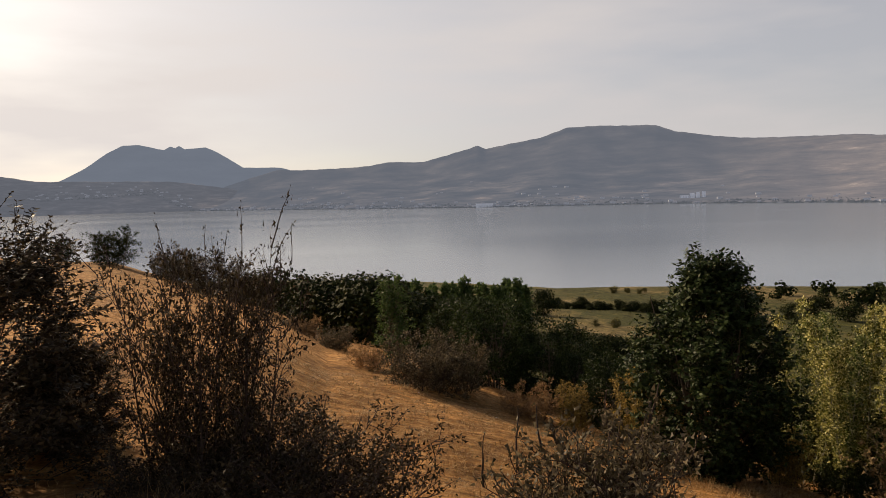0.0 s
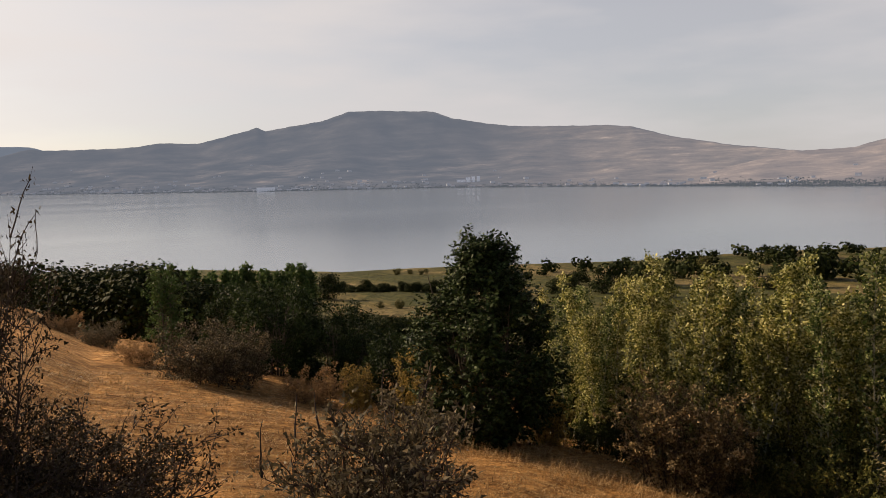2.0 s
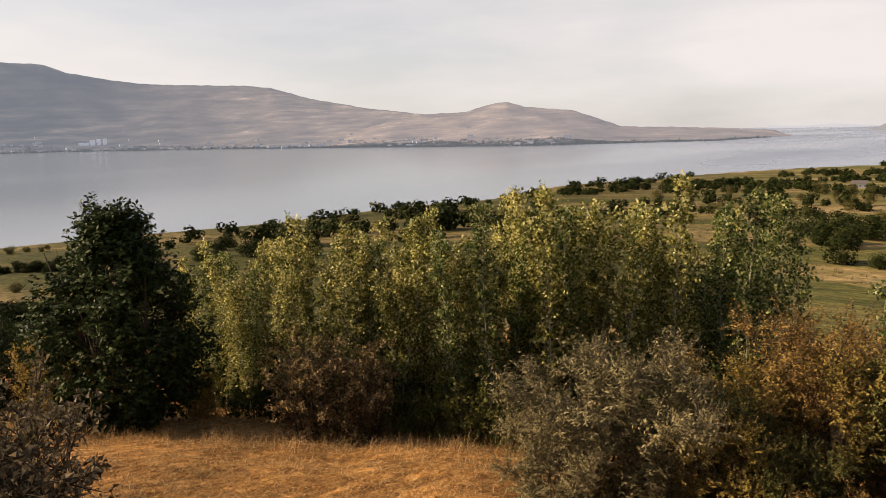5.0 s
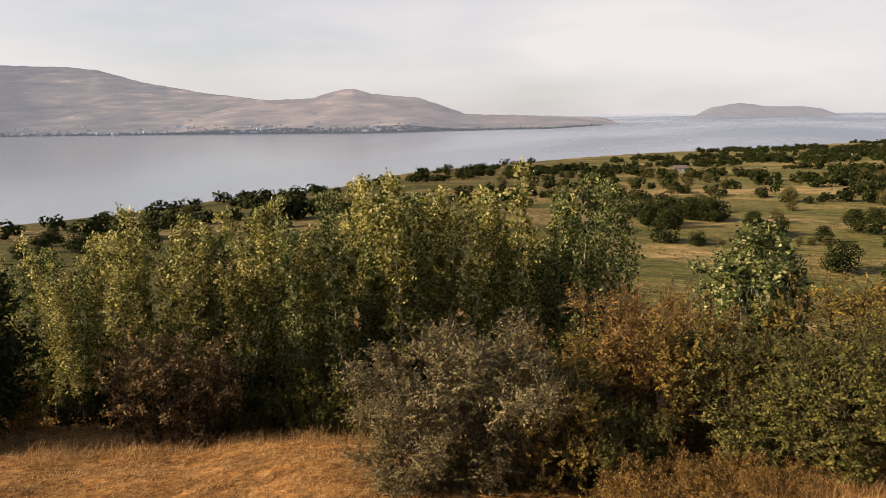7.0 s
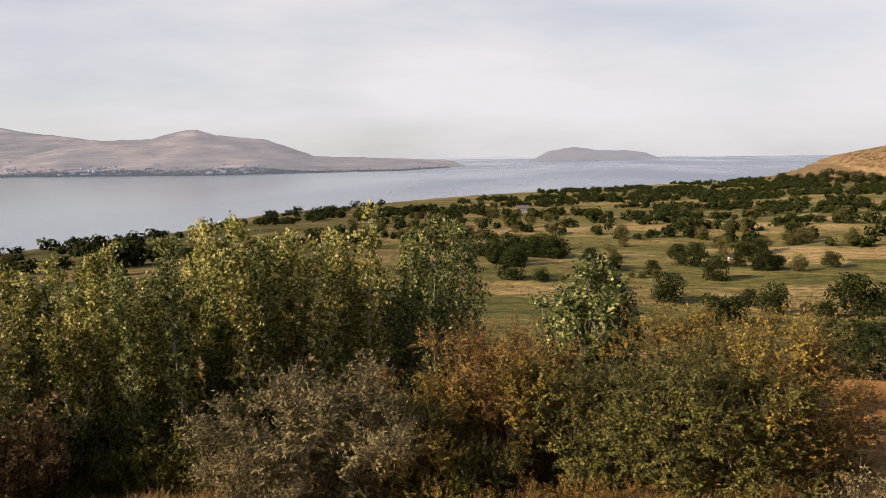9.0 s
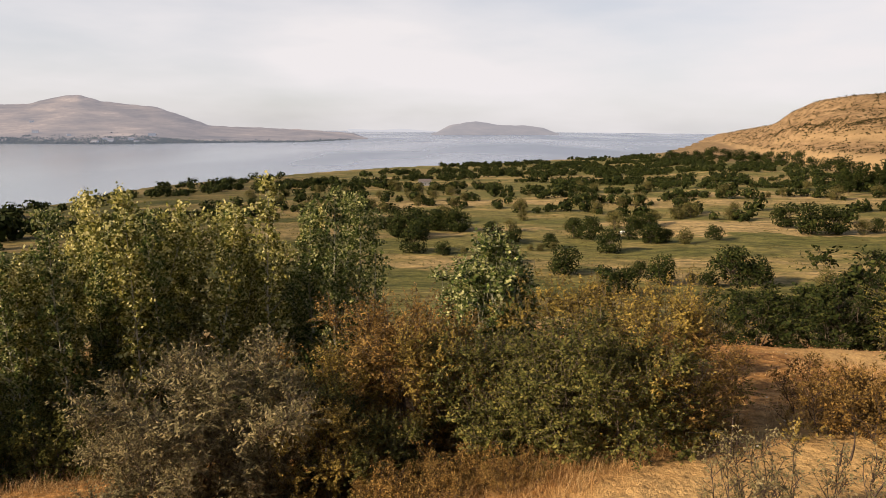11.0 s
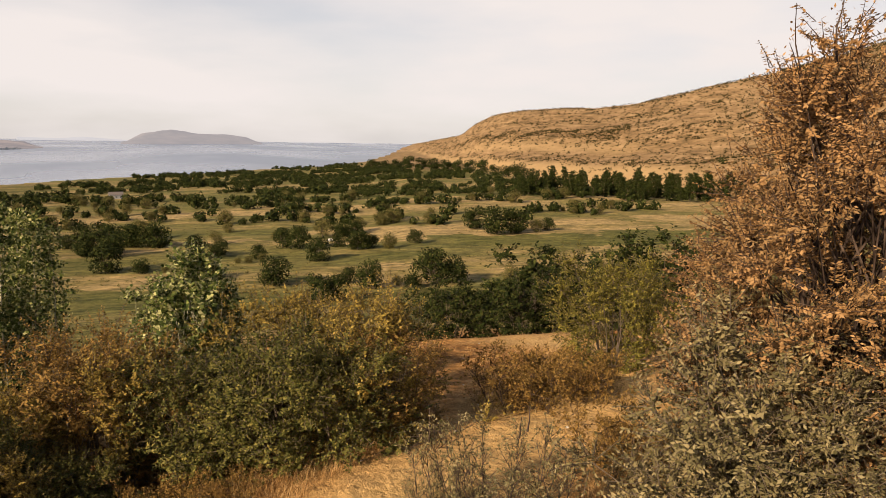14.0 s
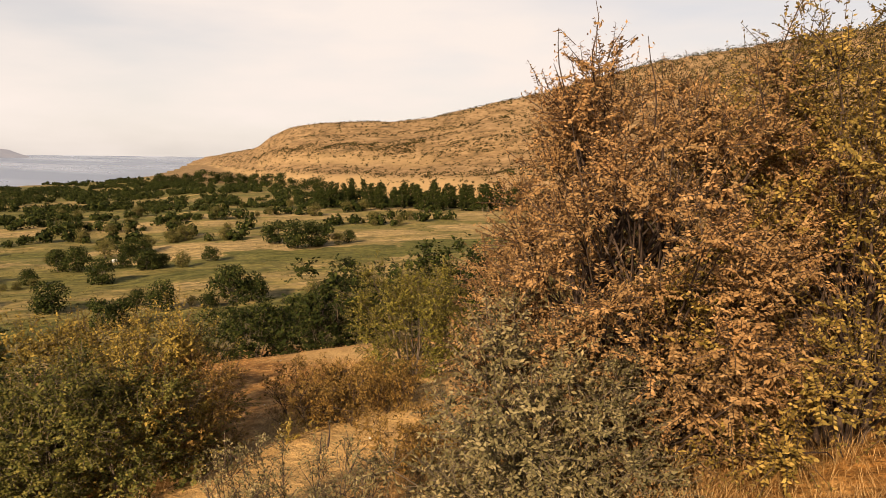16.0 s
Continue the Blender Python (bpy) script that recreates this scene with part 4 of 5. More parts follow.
def put(name, meshes, az, r, label, category, group="", scale=1.0, turn=0.0, stretch=1.0, sink=0.05):
    return plant(name, meshes, spot(az, r, sink), label, category, group, scale, turn, stretch)


def build_brow():
    """The brow of the slope, where the land falls away to the lake."""
    dark = spray_bush(11, 1.95, 0.95, "dome", 150, 24, 13, 0.042, 0.20, L_BROWN, 8, 0.022, "dark_bush", 0.5, 10, M_TWIG, (0.06, 0.16), 0.25)
    put("dark_bush", dark, -24.6, 6.3, "dense dark brown-leaved bush in dry grass", "bush", scale=1.1, stretch=0.8)
    # unseen twin farther left, added so that its shadow darkens the grass
    put("dark_bush", dark, -35.5, 6.3, "unseen dark brown-leaved bush that shades the grass", "bush", turn=100, scale=1.05, stretch=0.8)
    put("dark_bush", dark, -17.6, 6.6, "low dark brown-leaved bush in dry grass", "bush", scale=0.42, turn=20)
    twiggy = plant_meshes(12, 1.35, 14, 0.42, 0.34, 0.10, 0.42, 14, 7, 0.19, 12, 0.032, "vase", 42, bark=M_TWIG, foliage=L_BROWN, stem_r=0.018, shoots=30, shoot=(0.16, 0.34), name="twiggy_shrub", twig_wood=2)
    put("twiggy_shrub", twiggy, -8.2, 5.5, "thin twiggy brown shrub with long bare shoots", "shrub", scale=0.76, stretch=1.58)
    low = plant_meshes(13, 0.72, 14, 0.55, 0.7, 0.05, 0.42, 11, 6, 0.17, 14, 0.030, "dome", 18, bark=M_TWIG, foliage=L_BROWN, stem_r=0.014, shoots=5, name="low_shrub", twig_wood=2)
    put("low_shrub", low, -2.6, 5.2, "low straggling brown shrub with outstretched twigs", "shrub", scale=1.15)
    put("low_shrub", low, -6.4, 5.0, "low straggling brown shrub with outstretched twigs", "shrub", scale=0.95, turn=250)
    put("low_shrub", low, -10.5, 5.0, "low straggling brown shrub in long grass", "shrub", scale=0.55, turn=140)
    arch = plant_meshes(14, 1.02, 11, 0.18, 0.30, 0.06, 0.26, 13, 7, 0.15, 13, 0.034, "vase", 42, bark=M_TWIG, foliage=L_DULL, stem_r=0.014, shoots=8, name="arching_shrub", twig_wood=2)
    put("arching_shrub", arch, 21.0, 4.8, "thorny shrub with greyish leaves and arching twigs", "shrub", scale=1.25)
    side = plant_meshes(15, 0.95, 4, 0.08, 0.95, 0.15, 0.22, 9, 4, 0.12, 4, 0.038, "column", 40, bark=M_TWIG, foliage=L_DULL, stem_r=0.011, shoots=5, name="leaning_shrub", twig_wood=2)
    put("leaning_shrub", side, 15.0, 4.7, "sparse thorny shrub of a few leaning twigs", "shrub", scale=1.3, turn=-60)
    # on the far end of the brow
    mound = plant_meshes(16, 1.9, 8, 0.9, 0.4, 0.04, 0.75, 13, 5, 0.35, 16, 0.10, "dome", 22, foliage=L_BROWN, name="brow_bush", twig_wood=0)
    green = plant_meshes(17, 1.8, 7, 0.7, 0.35, 0.04, 0.7, 13, 5, 0.35, 16, 0.10, "dome", 25, foliage=L_FIELD, name="brow_green_bush", twig_wood=0)
    for az, r, s, m, lab in ((-14.9, 37, 0.85, green, "rounded green bush on the grassy brow"), (-18.2, 40, 0.6, green, "rounded green bush on the grassy brow"),
                             (-10.8, 33, 0.72, mound, "brown bush at the edge of the brow"), (-8.4, 31, 0.8, mound, "brown bush at the edge of the brow"),
                             (-6.0, 30, 0.75, mound, "brown bush at the edge of the brow"), (-4.3, 31, 0.65, green, "green bush at the edge of the brow")):
        put("brow_bush", m, az, r, lab, "bush", "bushes along the brow", s, az * 40)


def build_terrace():
    """Bushes and trees along the lower edge of the grassy slope."""
    rnd = random.Random(5)
    dry = plant_meshes(18, 1.0, 10, 0.5, 0.6, 0.03, 0.45, 11, 5, 0.20, 18, 0.048, "dome", 25, bark=M_TWIG, foliage=L_RUST, stem_r=0.012, name="rusty_bush")
    brown = plant_meshes(19, 1.2, 11, 0.6, 0.5, 0.03, 0.5, 12, 6, 0.20, 22, 0.045, "dome", 28, bark=M_TWIG, foliage=L_DULL, stem_r=0.014, name="brown_bush")
    green = clumped_tree(20, 2.5, 1.1, "round", 80, 210, 0.080, 0.28, L_DARK, 5, 0.03, "green_bush")
    weed = plant_meshes(22, 1.5, 14, 0.45, 0.12, 0.05, 0.22, 14, 4, 0.12, 10, 0.055, "column", 45, foliage=L_OLIVE, stem_r=0.01, name="leafy_weed")
    leafy = plant_meshes(23, 2.6, 3, 0.15, 0.10, 0.12, 0.6, 24, 6, 0.24, 14, 0.075, "column", 40, foliage=L_POPLAR, name="sapling")
    for az, r, s, m, name, lab in ((3.2, 19.5, 0.62, dry, "rusty_bush", "low rusty bush at the edge of the dry grass"),
                                   (-1.5, 27, 0.7, dry, "rusty_bush", "low rusty bush at the edge of the dry grass"),
                                   (0.8, 24, 0.6, brown, "brown_bush", "low brown bush at the edge of the dry grass"),
                                   (7.6, 16.0, 1.02, brown, "brown_bush", "brown half-bare bush on the dry slope"),
                                   (9.8, 16.6, 0.85, brown, "brown_bush", "brown half-bare bush on the dry slope"),
                                   (15.8, 15.6, 0.72, dry, "rusty_bush", "olive and rust coloured bush on the dry slope"),
                                   (13.0, 20.0, 1.0, green, "green_bush", "dark green leafy bush behind the dry slope"),
                                   (10.8, 22.0, 0.95, green, "green_bush", "dark green leafy bush behind the dry slope"),
                                   (17.2, 20.5, 0.92, green, "green_bush", "dark green leafy bush behind the dry slope"),
                                   (20.2, 19.0, 0.75, green, "green_bush", "dark green leafy bush beside the large tree"),
                                   (22.6, 17.0, 0.7, green, "green_bush", "dark green leafy bush beside the large tree"),
                                   (5.3, 19.8, 0.92, leafy, "sapling", "young green tree at the edge of the slope"),
                                   (24.2, 15.2, 1.05, weed, "leafy_weed", "tall leafy weeds at the foot of the large tree"),
                                   (25.6, 14.2, 0.9, weed, "leafy_weed", "tall leafy weeds at the foot of the large tree"),
                                   (19.0, 16.0, 0.7, weed, "leafy_weed", "tall leafy weeds beside bushes"),
                                   (34.0, 15.0, 0.75, weed, "leafy_weed", "tall leafy weeds at the foot of the large tree")):
        put(name, m, az, r, lab, "bush" if "bush" in name else "plant", "plants along the slope's lower edge", s, rnd.uniform(0, 360))
    big = spray_bush(21, 4.3, 1.26, "egg", 190, 24, 12, 0.090, 0.24, L_DARK, 6, 0.05, "broadleaf_tree", 0.58, 0, None, (0.03, 0.06), 0.2)
    put("broadleaf_tree", big, 29.1, 14.4, "dark green broad-leaved tree with several slender trunks", "tree", scale=1.0, stretch=0.91)


def build_aspens():
    rnd = random.Random(9)
    kinds = []
    for s in range(6):
        kinds.append(plant_meshes(30 + s, 4.3, 1, 0.04, 0.03, 0.16, 0.33, 46, 5, 0.18, 14, 0.057, "spire", 52, droop=0.45, wide=0.85, lozenge=True, stem_r=0.022,
                                  bark=M_ASPEN_BARK, foliage=L_ASPEN if s < 4 else L_ASPEN_GREEN, name="aspen", twig_wood=0))
    for i in range(142):
        az = 34.4 + 43.2 * (i + rnd.uniform(-1.5, 1.5)) / 142
        near = np.interp(az, [34, 44, 54, 66, 78], [16.0, 14.0, 12.9, 12.8, 14.0])
        r = near + rnd.uniform(0, 4.0)
        tall = np.interp(az, [34, 38, 50, 66, 73, 78], [0.74, 0.86, 0.97, 1.05, 0.96, 0.88])
        kind = i % 5 if az < 74 else 4 + i % 2
        put("aspen_tree", kinds[kind], az, r, "slender young aspen with yellowing leaves" if kind < 4 else "slender young aspen still green",
            "tree", "aspens of the stand", tall * rnd.uniform(0.74, 1.12), rnd.uniform(0, 360))
    for az, r, k in ((75.4, 13.2, 1.0), (76.6, 13.8, 0.98), (77.6, 13.0, 0.9), (74.4, 14.2, 1.0)):
        put("aspen_tree", kinds[5], az, r, "slender young aspen still green", "tree", "aspens of the stand", k, az * 31)
    # shrubs and undergrowth at their feet
    shrub = plant_meshes(40, 1.55, 9, 0.4, 0.28, 0.05, 0.5, 12, 5, 0.22, 17, 0.054, "round", 38, bark=M_TWIG, foliage=L_FADED, stem_r=0.014, shoots=4, name="brown_shrub")
    under = plant_meshes(41, 1.2, 10, 0.55, 0.3, 0.03, 0.45, 10, 5, 0.22, 9, 0.085, "dome", 35, foliage=L_FIELD, stem_r=0.012, name="undergrowth_bush", twig_wood=0)
    front = plant_meshes(42, 1.1, 10, 0.5, 0.3, 0.03, 0.42, 10, 5, 0.2, 11, 0.06, "dome", 40, foliage=L_GREENISH, stem_r=0.012, name="front_shrub", twig_wood=0)
    for az, r, s, m, lab in ((43.6, 12.3, 1.12, shrub, "brownish shrub with fading leaves before the aspens"), (46.2, 12.4, 0.8, shrub, "brownish shrub with fading leaves before the aspens"),
                             (55.6, 12.0, 1.0, front, "grey-green shrub before the aspens"), (50.2, 12.6, 0.65, front, "low green shrub before aspen stems"),
                             (52.6, 12.8, 0.65, front, "low green shrub before aspen stems"), (58.6, 11.6, 0.7, front, "low green shrub before aspen stems"),
                             (48.0, 13.6, 0.9, under, "dark undergrowth bush among aspen stems"), (61.5, 11.6, 0.65, front, "low green shrub before aspen stems"),
                             (40.2, 14.2, 0.6, under, "dark undergrowth bush among aspen stems"), (37.4, 15.2, 0.6, under, "dark undergrowth bush among aspen stems"),
                             (71.0, 12.2, 1.0, under, "dark undergrowth bush among aspen stems"), (75.0, 12.0, 1.1, under, "dark undergrowth bush among aspen stems")):
        put("shrub", m, az, r, lab, "shrub", "shrubs before the aspens", s, rnd.uniform(0, 360))
    # extra dark row added behind the stems to stand in for the shaded interior
    for i in range(34):
        az = 33.5 + 44 * i / 34 + rnd.uniform(-0.4, 0.4)
        r = np.interp(az, [34, 44, 54, 66, 78], [18.2, 16.4, 15.4, 15.2, 16.2]) + rnd.uniform(0, 2.4)
        put("shrub", under, az, r, "dark undergrowth bush among aspen stems", "shrub", "undergrowth of the stand", rnd.uniform(0.9, 1.5), rnd.uniform(0, 360))


def build_thicket():
    """The mixed thicket between the aspens and the track."""
    grey = spray_bush(50, 1.55, 0.85, "vase", 46, 34, 14, 0.050, 0.22, L_GREY, 8, 0.016, "grey_bush", 0.36, 12, None, (0.10, 0.24), 0.42)
    rust = spray_bush(51, 1.95, 0.92, "round", 40, 38, 13, 0.041, 0.18, L_RUSSET, 7, 0.018, "russet_bush", 0.5, 6, None, (0.08, 0.2), 0.42, clump=0.32)
    olive = spray_bush(52, 1.75, 0.98, "dome", 38, 42, 13, 0.041, 0.18, L_THICKET, 7, 0.018, "olive_bush", 0.55, 6, None, (0.08, 0.2), 0.44, clump=0.34)
    dark = spray_bush(53, 1.4, 0.88, "dome", 34, 38, 13, 0.041, 0.17, L_GREENISH, 6, 0.016, "dark_green_bush", 0.55, 3, None, (0.08, 0.18), 0.44, clump=0.32)
    tree = spray_bush(54, 3.1, 0.60, "spire", 60, 26, 9, 0.062, 0.20, L_ASPEN_GREEN, 3, 0.028, "green_tree", 0.85, 5, M_ASPEN_BARK, (0.08, 0.16), 0.3)
    for name, m, az, r, s, turn, lab in (
            ("grey_bush", grey, 65.4, 7.9, 1.0, 0, "grey-green bush with narrow leaves"),
            ("grey_bush", grey, 69.6, 7.7, 0.98, 80, "grey-green bush with narrow leaves"),
            ("grey_bush", grey, 61.8, 7.4, 0.70, 160, "low grey-green bush with narrow leaves"),
            ("dark_green_bush", dark, 74.5, 8.4, 0.9, 30, "dark green bush in the thicket"),
            ("russet_bush", rust, 79.5, 8.9, 1.0, 0, "russet bush turning with autumn"),
            ("russet_bush", rust, 82.4, 9.2, 0.95, 120, "russet bush turning with autumn"),
            ("olive_bush", olive, 76.4, 8.8, 0.80, 310, "olive and brown bush in the thicket"),
            ("dark_green_bush", dark, 79.2, 7.6, 0.62, 250, "low dark green bush at the foot of the thicket"),
            ("olive_bush", olive, 75.6, 7.5, 0.55, 70, "low olive bush at the foot of the thicket"),
            ("olive_bush", olive, 83.4, 8.5, 0.85, 200, "olive and brown bush in the thicket"),
            ("green_tree", tree, 88.0, 10.4, 0.90, 0, "small green aspen above the thicket"),
            ("green_tree", tree, 86.0, 11.0, 0.80, 90, "small green aspen above the thicket"),
            ("green_tree", tree, 89.8, 11.4, 0.80, 200, "small green aspen above the thicket"),
            ("dark_green_bush", dark, 88.0, 8.2, 1.0, 60, "dark green bush in the thicket"),
            ("olive_bush", olive, 94.6, 9.6, 0.96, 20, "olive-yellow bush in the thicket"),
            ("olive_bush", olive, 98.5, 9.2, 0.86, 100, "olive-yellow bush in the thicket"),
            ("olive_bush", olive, 101.6, 8.0, 0.84, 260, "olive bush with brownish side at the thicket's end"),
            ("russet_bush", rust, 103.6, 7.9, 0.62, 40, "low brownish bush at the thicket's end"),
            ("dark_green_bush", dark, 95.0, 7.5, 0.92, 10, "dark green bush at the foot of the thicket"),
            ("dark_green_bush", dark, 92.0, 7.9, 0.9, 150, "dark green bush at the foot of the thicket"),
            ("dark_green_bush", dark, 98.8, 7.3, 0.85, 220, "dark green bush at the foot of the thicket")):
        put(name, m, az, r, lab, "tree" if name == "green_tree" else "bush", "thicket beside the track", s, turn)


def build_track_side():
    """Bushes round the trodden track and the large red-brown bush above it."""
    rnd = random.Random(3)
    yellow = spray_bush(60, 1.8, 0.95, "round", 66, 36, 13, 0.040, 0.17, L_YELLOW, 6, 0.018, "yellow_green_bush", 0.55, 3, None, (0.06, 0.12), 0.24, 0.02, clump=0.3)
    put("yellow_green_bush", yellow, 120.2, 11.7, "yellow-green bush beside the track", "bush", scale=0.9, stretch=1.05)
    put("yellow_green_bush", yellow, 122.0, 13.6, "yellow-green bush beside the track", "bush", scale=0.7, turn=90)
    dark = spray_bush(61, 2.8, 1.35, "round", 46, 14, 8, 0.14, 0.3, L_FIELD, 5, 0.03, "slope_bush", 0.6, 0, None, (0.1, 0.2), 0.3)
    for az, r, s in ((108.1, 27, 0.8), (110.4, 29, 0.72), (114.3, 27, 1.12), (116.0, 30, 1.1), (121.9, 27, 1.18), (124.5, 29, 1.1), (105.8, 30, 0.7), (113.0, 26, 0.75)):
        put("slope_bush", dark, az, r, "dark green bush on the slope below the track", "bush", "bushes below the track", s, rnd.uniform(0, 360))
    weed = plant_meshes(62, 0.72, 22, 0.42, 0.35, 0.12, 0.16, 9, 4, 0.09, 8, 0.022, "column", 48, bark=M_TWIG, foliage=L_GREY, stem_r=0.006, shoots=4, name="seeding_weed")
    put("seeding_weed", weed, 111.2, 4.9, "dry branching weed full of seed heads", "weed", scale=1.1)
    put("seeding_weed", weed, 107.6, 5.1, "dry branching weed full of seed heads", "weed", scale=0.55, turn=70)
    rust = plant_meshes(63, 0.62, 14, 0.55, 0.4, 0.03, 0.26, 10, 5, 0.14, 16, 0.032, "dome", 35, bark=M_TWIG, foliage=L_RUSSET, stem_r=0.008, name="low_rusty_bush")
    for az, r, k in ((80.6, 6.9, 0.62), (83.2, 6.7, 0.7), (86.0, 6.75, 0.6), (90.4, 6.6, 0.5)):
        put("low_rusty_bush", rust, az, r, "low rusty weeds at the foot of the thicket", "bush", "rusty weeds before the thicket", k, az * 37)
    put("low_rusty_bush", rust, 114.8, 8.8, "low rusty bush beside the track", "bush", scale=1.08)
    put("low_rusty_bush", rust, 117.6, 9.6, "low rusty bush beside the track", "bush", scale=0.95, turn=50)
    put("low_rusty_bush", rust, 123.6, 6.3, "low rusty bush among dry grass", "bush", scale=0.95, turn=120)
    put("seeding_weed", weed, 122.6, 5.2, "dry branching weed full of seed heads", "weed", scale=0.5, turn=200)
    grey = spray_bush(64, 1.2, 0.70, "dome", 62, 26, 13, 0.033, 0.15, L_GREY, 8, 0.010, "grey_shrub", 0.45, 6, None, (0.08, 0.2), 0.3)
    put("grey_shrub", grey, 129.4, 4.8, "grey-green shrub with small leaves in straw", "shrub", scale=1.1)
    put("grey_shrub", grey, 133.0, 4.5, "grey-green shrub with small leaves in straw", "shrub", scale=0.85, turn=140)
    red = spray_bush(65, 2.95, 1.13, "round", 235, 34, 19, 0.031, 0.16, L_RUST, 7, 0.05, "red_brown_bush", 0.45, 20, M_TWIG, (0.10, 0.24), 0.26, 0.14, 0.3, 0.2)
    small_red = spray_bush(67, 2.0, 0.92, "round", 70, 30, 17, 0.031, 0.17, L_RUST, 5, 0.028, "small_red_bush", 0.55, 8, M_TWIG, (0.08, 0.2), 0.3)
    put("red_brown_bush", red, 138.2, 5.6, "large red-brown bush with leafy shoots and bare trunks", "bush", scale=0.98, stretch=0.98)
    put("red_brown_bush", small_red, 132.6, 6.3, "smaller red-brown bush beside the track", "bush", turn=130)
    gold = spray_bush(66, 2.75, 1.15, "dome", 165, 30, 15, 0.032, 0.18, L_OLIVE, 7, 0.03, "golden_bush", 0.5, 12, M_TWIG, (0.08, 0.2), 0.26)
    put("golden_bush", gold, 151.0, 5.8, "golden-olive bush beside the red-brown one", "bush", scale=1.0)
    put("golden_bush", gold, 146.2, 7.0, "golden-olive bush behind the red-brown one", "bush", scale=1.0, turn=100)
    # a fallen dry stick in the straw
    v, f = [], []
    rng = np.random.default_rng(4)
    tube(v, f, branch_line(rng, np.zeros(3), np.array([0.75, -0.1, 0.55]), 0.62, 6, 0.07, 0.0), [0.009, 0.009, 0.008, 0.007, 0.006, 0.005, 0.003], 6)
    stick = new("dry_stick", mesh_from("dry_stick", v, f, M_STONE))
    stick.matrix_world = Matrix.Translation(spot(140.8, 4.4, 0.01)) @ pose(0, 0, 0, 0, 0, 150)
    tagged(stick, "pale dry stick leaning in straw", "stick")


def build_plain():
    """Trees of the lakeside meadows."""
    rnd = random.Random(17)
    rounds = [lobed_tree(70 + k, 5.0, 1.0, 18, 110, 0.30, L_FIELD, 0.14, "meadow_tree") for k in range(5)]
    olive = [lobed_tree(80 + k, 5.0, 0.95, 16, 100, 0.30, L_FIELD_OLIVE, 0.13, "olive_meadow_tree") for k in range(3)]
    close = [lobed_tree(86 + k, 5.0, 1.05, 30, 190, 0.20, L_FIELD, 0.14, "close_tree") for k in range(3)]
    poplar = [plant_meshes(96 + s, 9.4, 1, 0.1, 0.02, 0.05, 1.7, 34, 5, 0.9, 9, 0.52, "column", 52, foliage=L_POPLAR, stem_r=0.14, wide=0.8, name="poplar", twig_wood=0) for s in range(2)]

    dark_poplar = plant_meshes(99, 9.4, 1, 0.1, 0.02, 0.05, 2.1, 30, 5, 1.0, 9, 0.6, "spire", 48, foliage=L_FIELD, stem_r=0.14, wide=0.8, name="dark_poplar", twig_wood=0)
    woods = []

    def tree(az, r, tall, kind="round", broad=1.0, alone=False):
        if kind == "dark poplar":
            put("poplar_tree", dark_poplar, az, r, "dark upright poplar at the hill's foot", "tree", "poplars at the hill's foot", tall / 10, rnd.uniform(0, 360), 1.0, 0.2)
        elif kind == "poplar":
            put("poplar_tree", rnd.choice(poplar), az, r, "upright green poplar in a row", "tree", "poplars", tall / 10, rnd.uniform(0, 360), 1.0, 0.2)
        elif kind == "olive":
            put("meadow_tree", rnd.choice(olive), az, r, "rounded olive-brown tree in a dry meadow", "tree", "meadow trees", tall / 5 * broad, rnd.uniform(0, 360), 1 / broad ** 0.5, 0.2)
        elif r < 112:
            put("leafy_tree", rnd.choice(close), az, r, "dark green leafy tree below the slope", "tree", "trees below the slope", 1.15 * tall / 5 * broad, rnd.uniform(0, 360), 1 / broad ** 0.5, 0.2)
        elif r > 235 and not alone:
            woods.append((az, r, tall, broad))
        else:
            put("meadow_tree", rnd.choice(rounds), az, r, "rounded dark green tree in a dry meadow", "tree", "meadow trees", 1.2 * tall / 5 * broad, rnd.uniform(0, 360), 1 / broad ** 0.5, 0.2)

    # the trees that stand apart in the meadows
    for az, r, tall in ((93.9, 139, 5.4), (97.2, 121, 4.8), (98.6, 124, 4.4), (99.6, 139, 2.8), (101.2, 134, 5.1), (106.2, 139, 6.3), (104.6, 135, 3.0), (107.8, 141, 5.0),
                        (104.8, 196, 3.9), (97.3, 171, 5.6), (95.8, 190, 5.8), (94.6, 192, 4.8), (109.5, 231, 6.3), (111.2, 217, 8.0), (112.6, 220, 7.2), (113.4, 252, 6.8),
                        (107.5, 274, 7.4), (103.3, 258, 7.0), (82.5, 214, 5.6), (84.0, 214, 5.0), (85.6, 206, 6.7), (84.9, 208, 5.6), (79.6, 212, 3.7), (87.8, 148, 5.5)):
        tree(az, r, tall, "round", rnd.uniform(0.95, 1.2))
    for az, r, tall in ((102.8, 187, 5.1), (98.0, 288, 4.4), (99.1, 286, 3.3), (100.4, 226, 5.2), (97.6, 217, 5.8), (89.7, 205, 4.1), (90.6, 237, 3.9), (94.1, 204, 3.9), (112.5, 143, 4.5), (114.0, 140, 4.8),
                        (103.4, 137, 2.2), (92.0, 170, 2.2), (93.0, 171, 2.4), (91.2, 170, 2.0), (22.5, 172, 2.9), (21.0, 174, 2.0), (98.9, 227, 3.6), (86.0, 160, 2.0), (106.0, 262, 4.5)):
        tree(az, r, tall, "olive", rnd.uniform(0.9, 1.15))
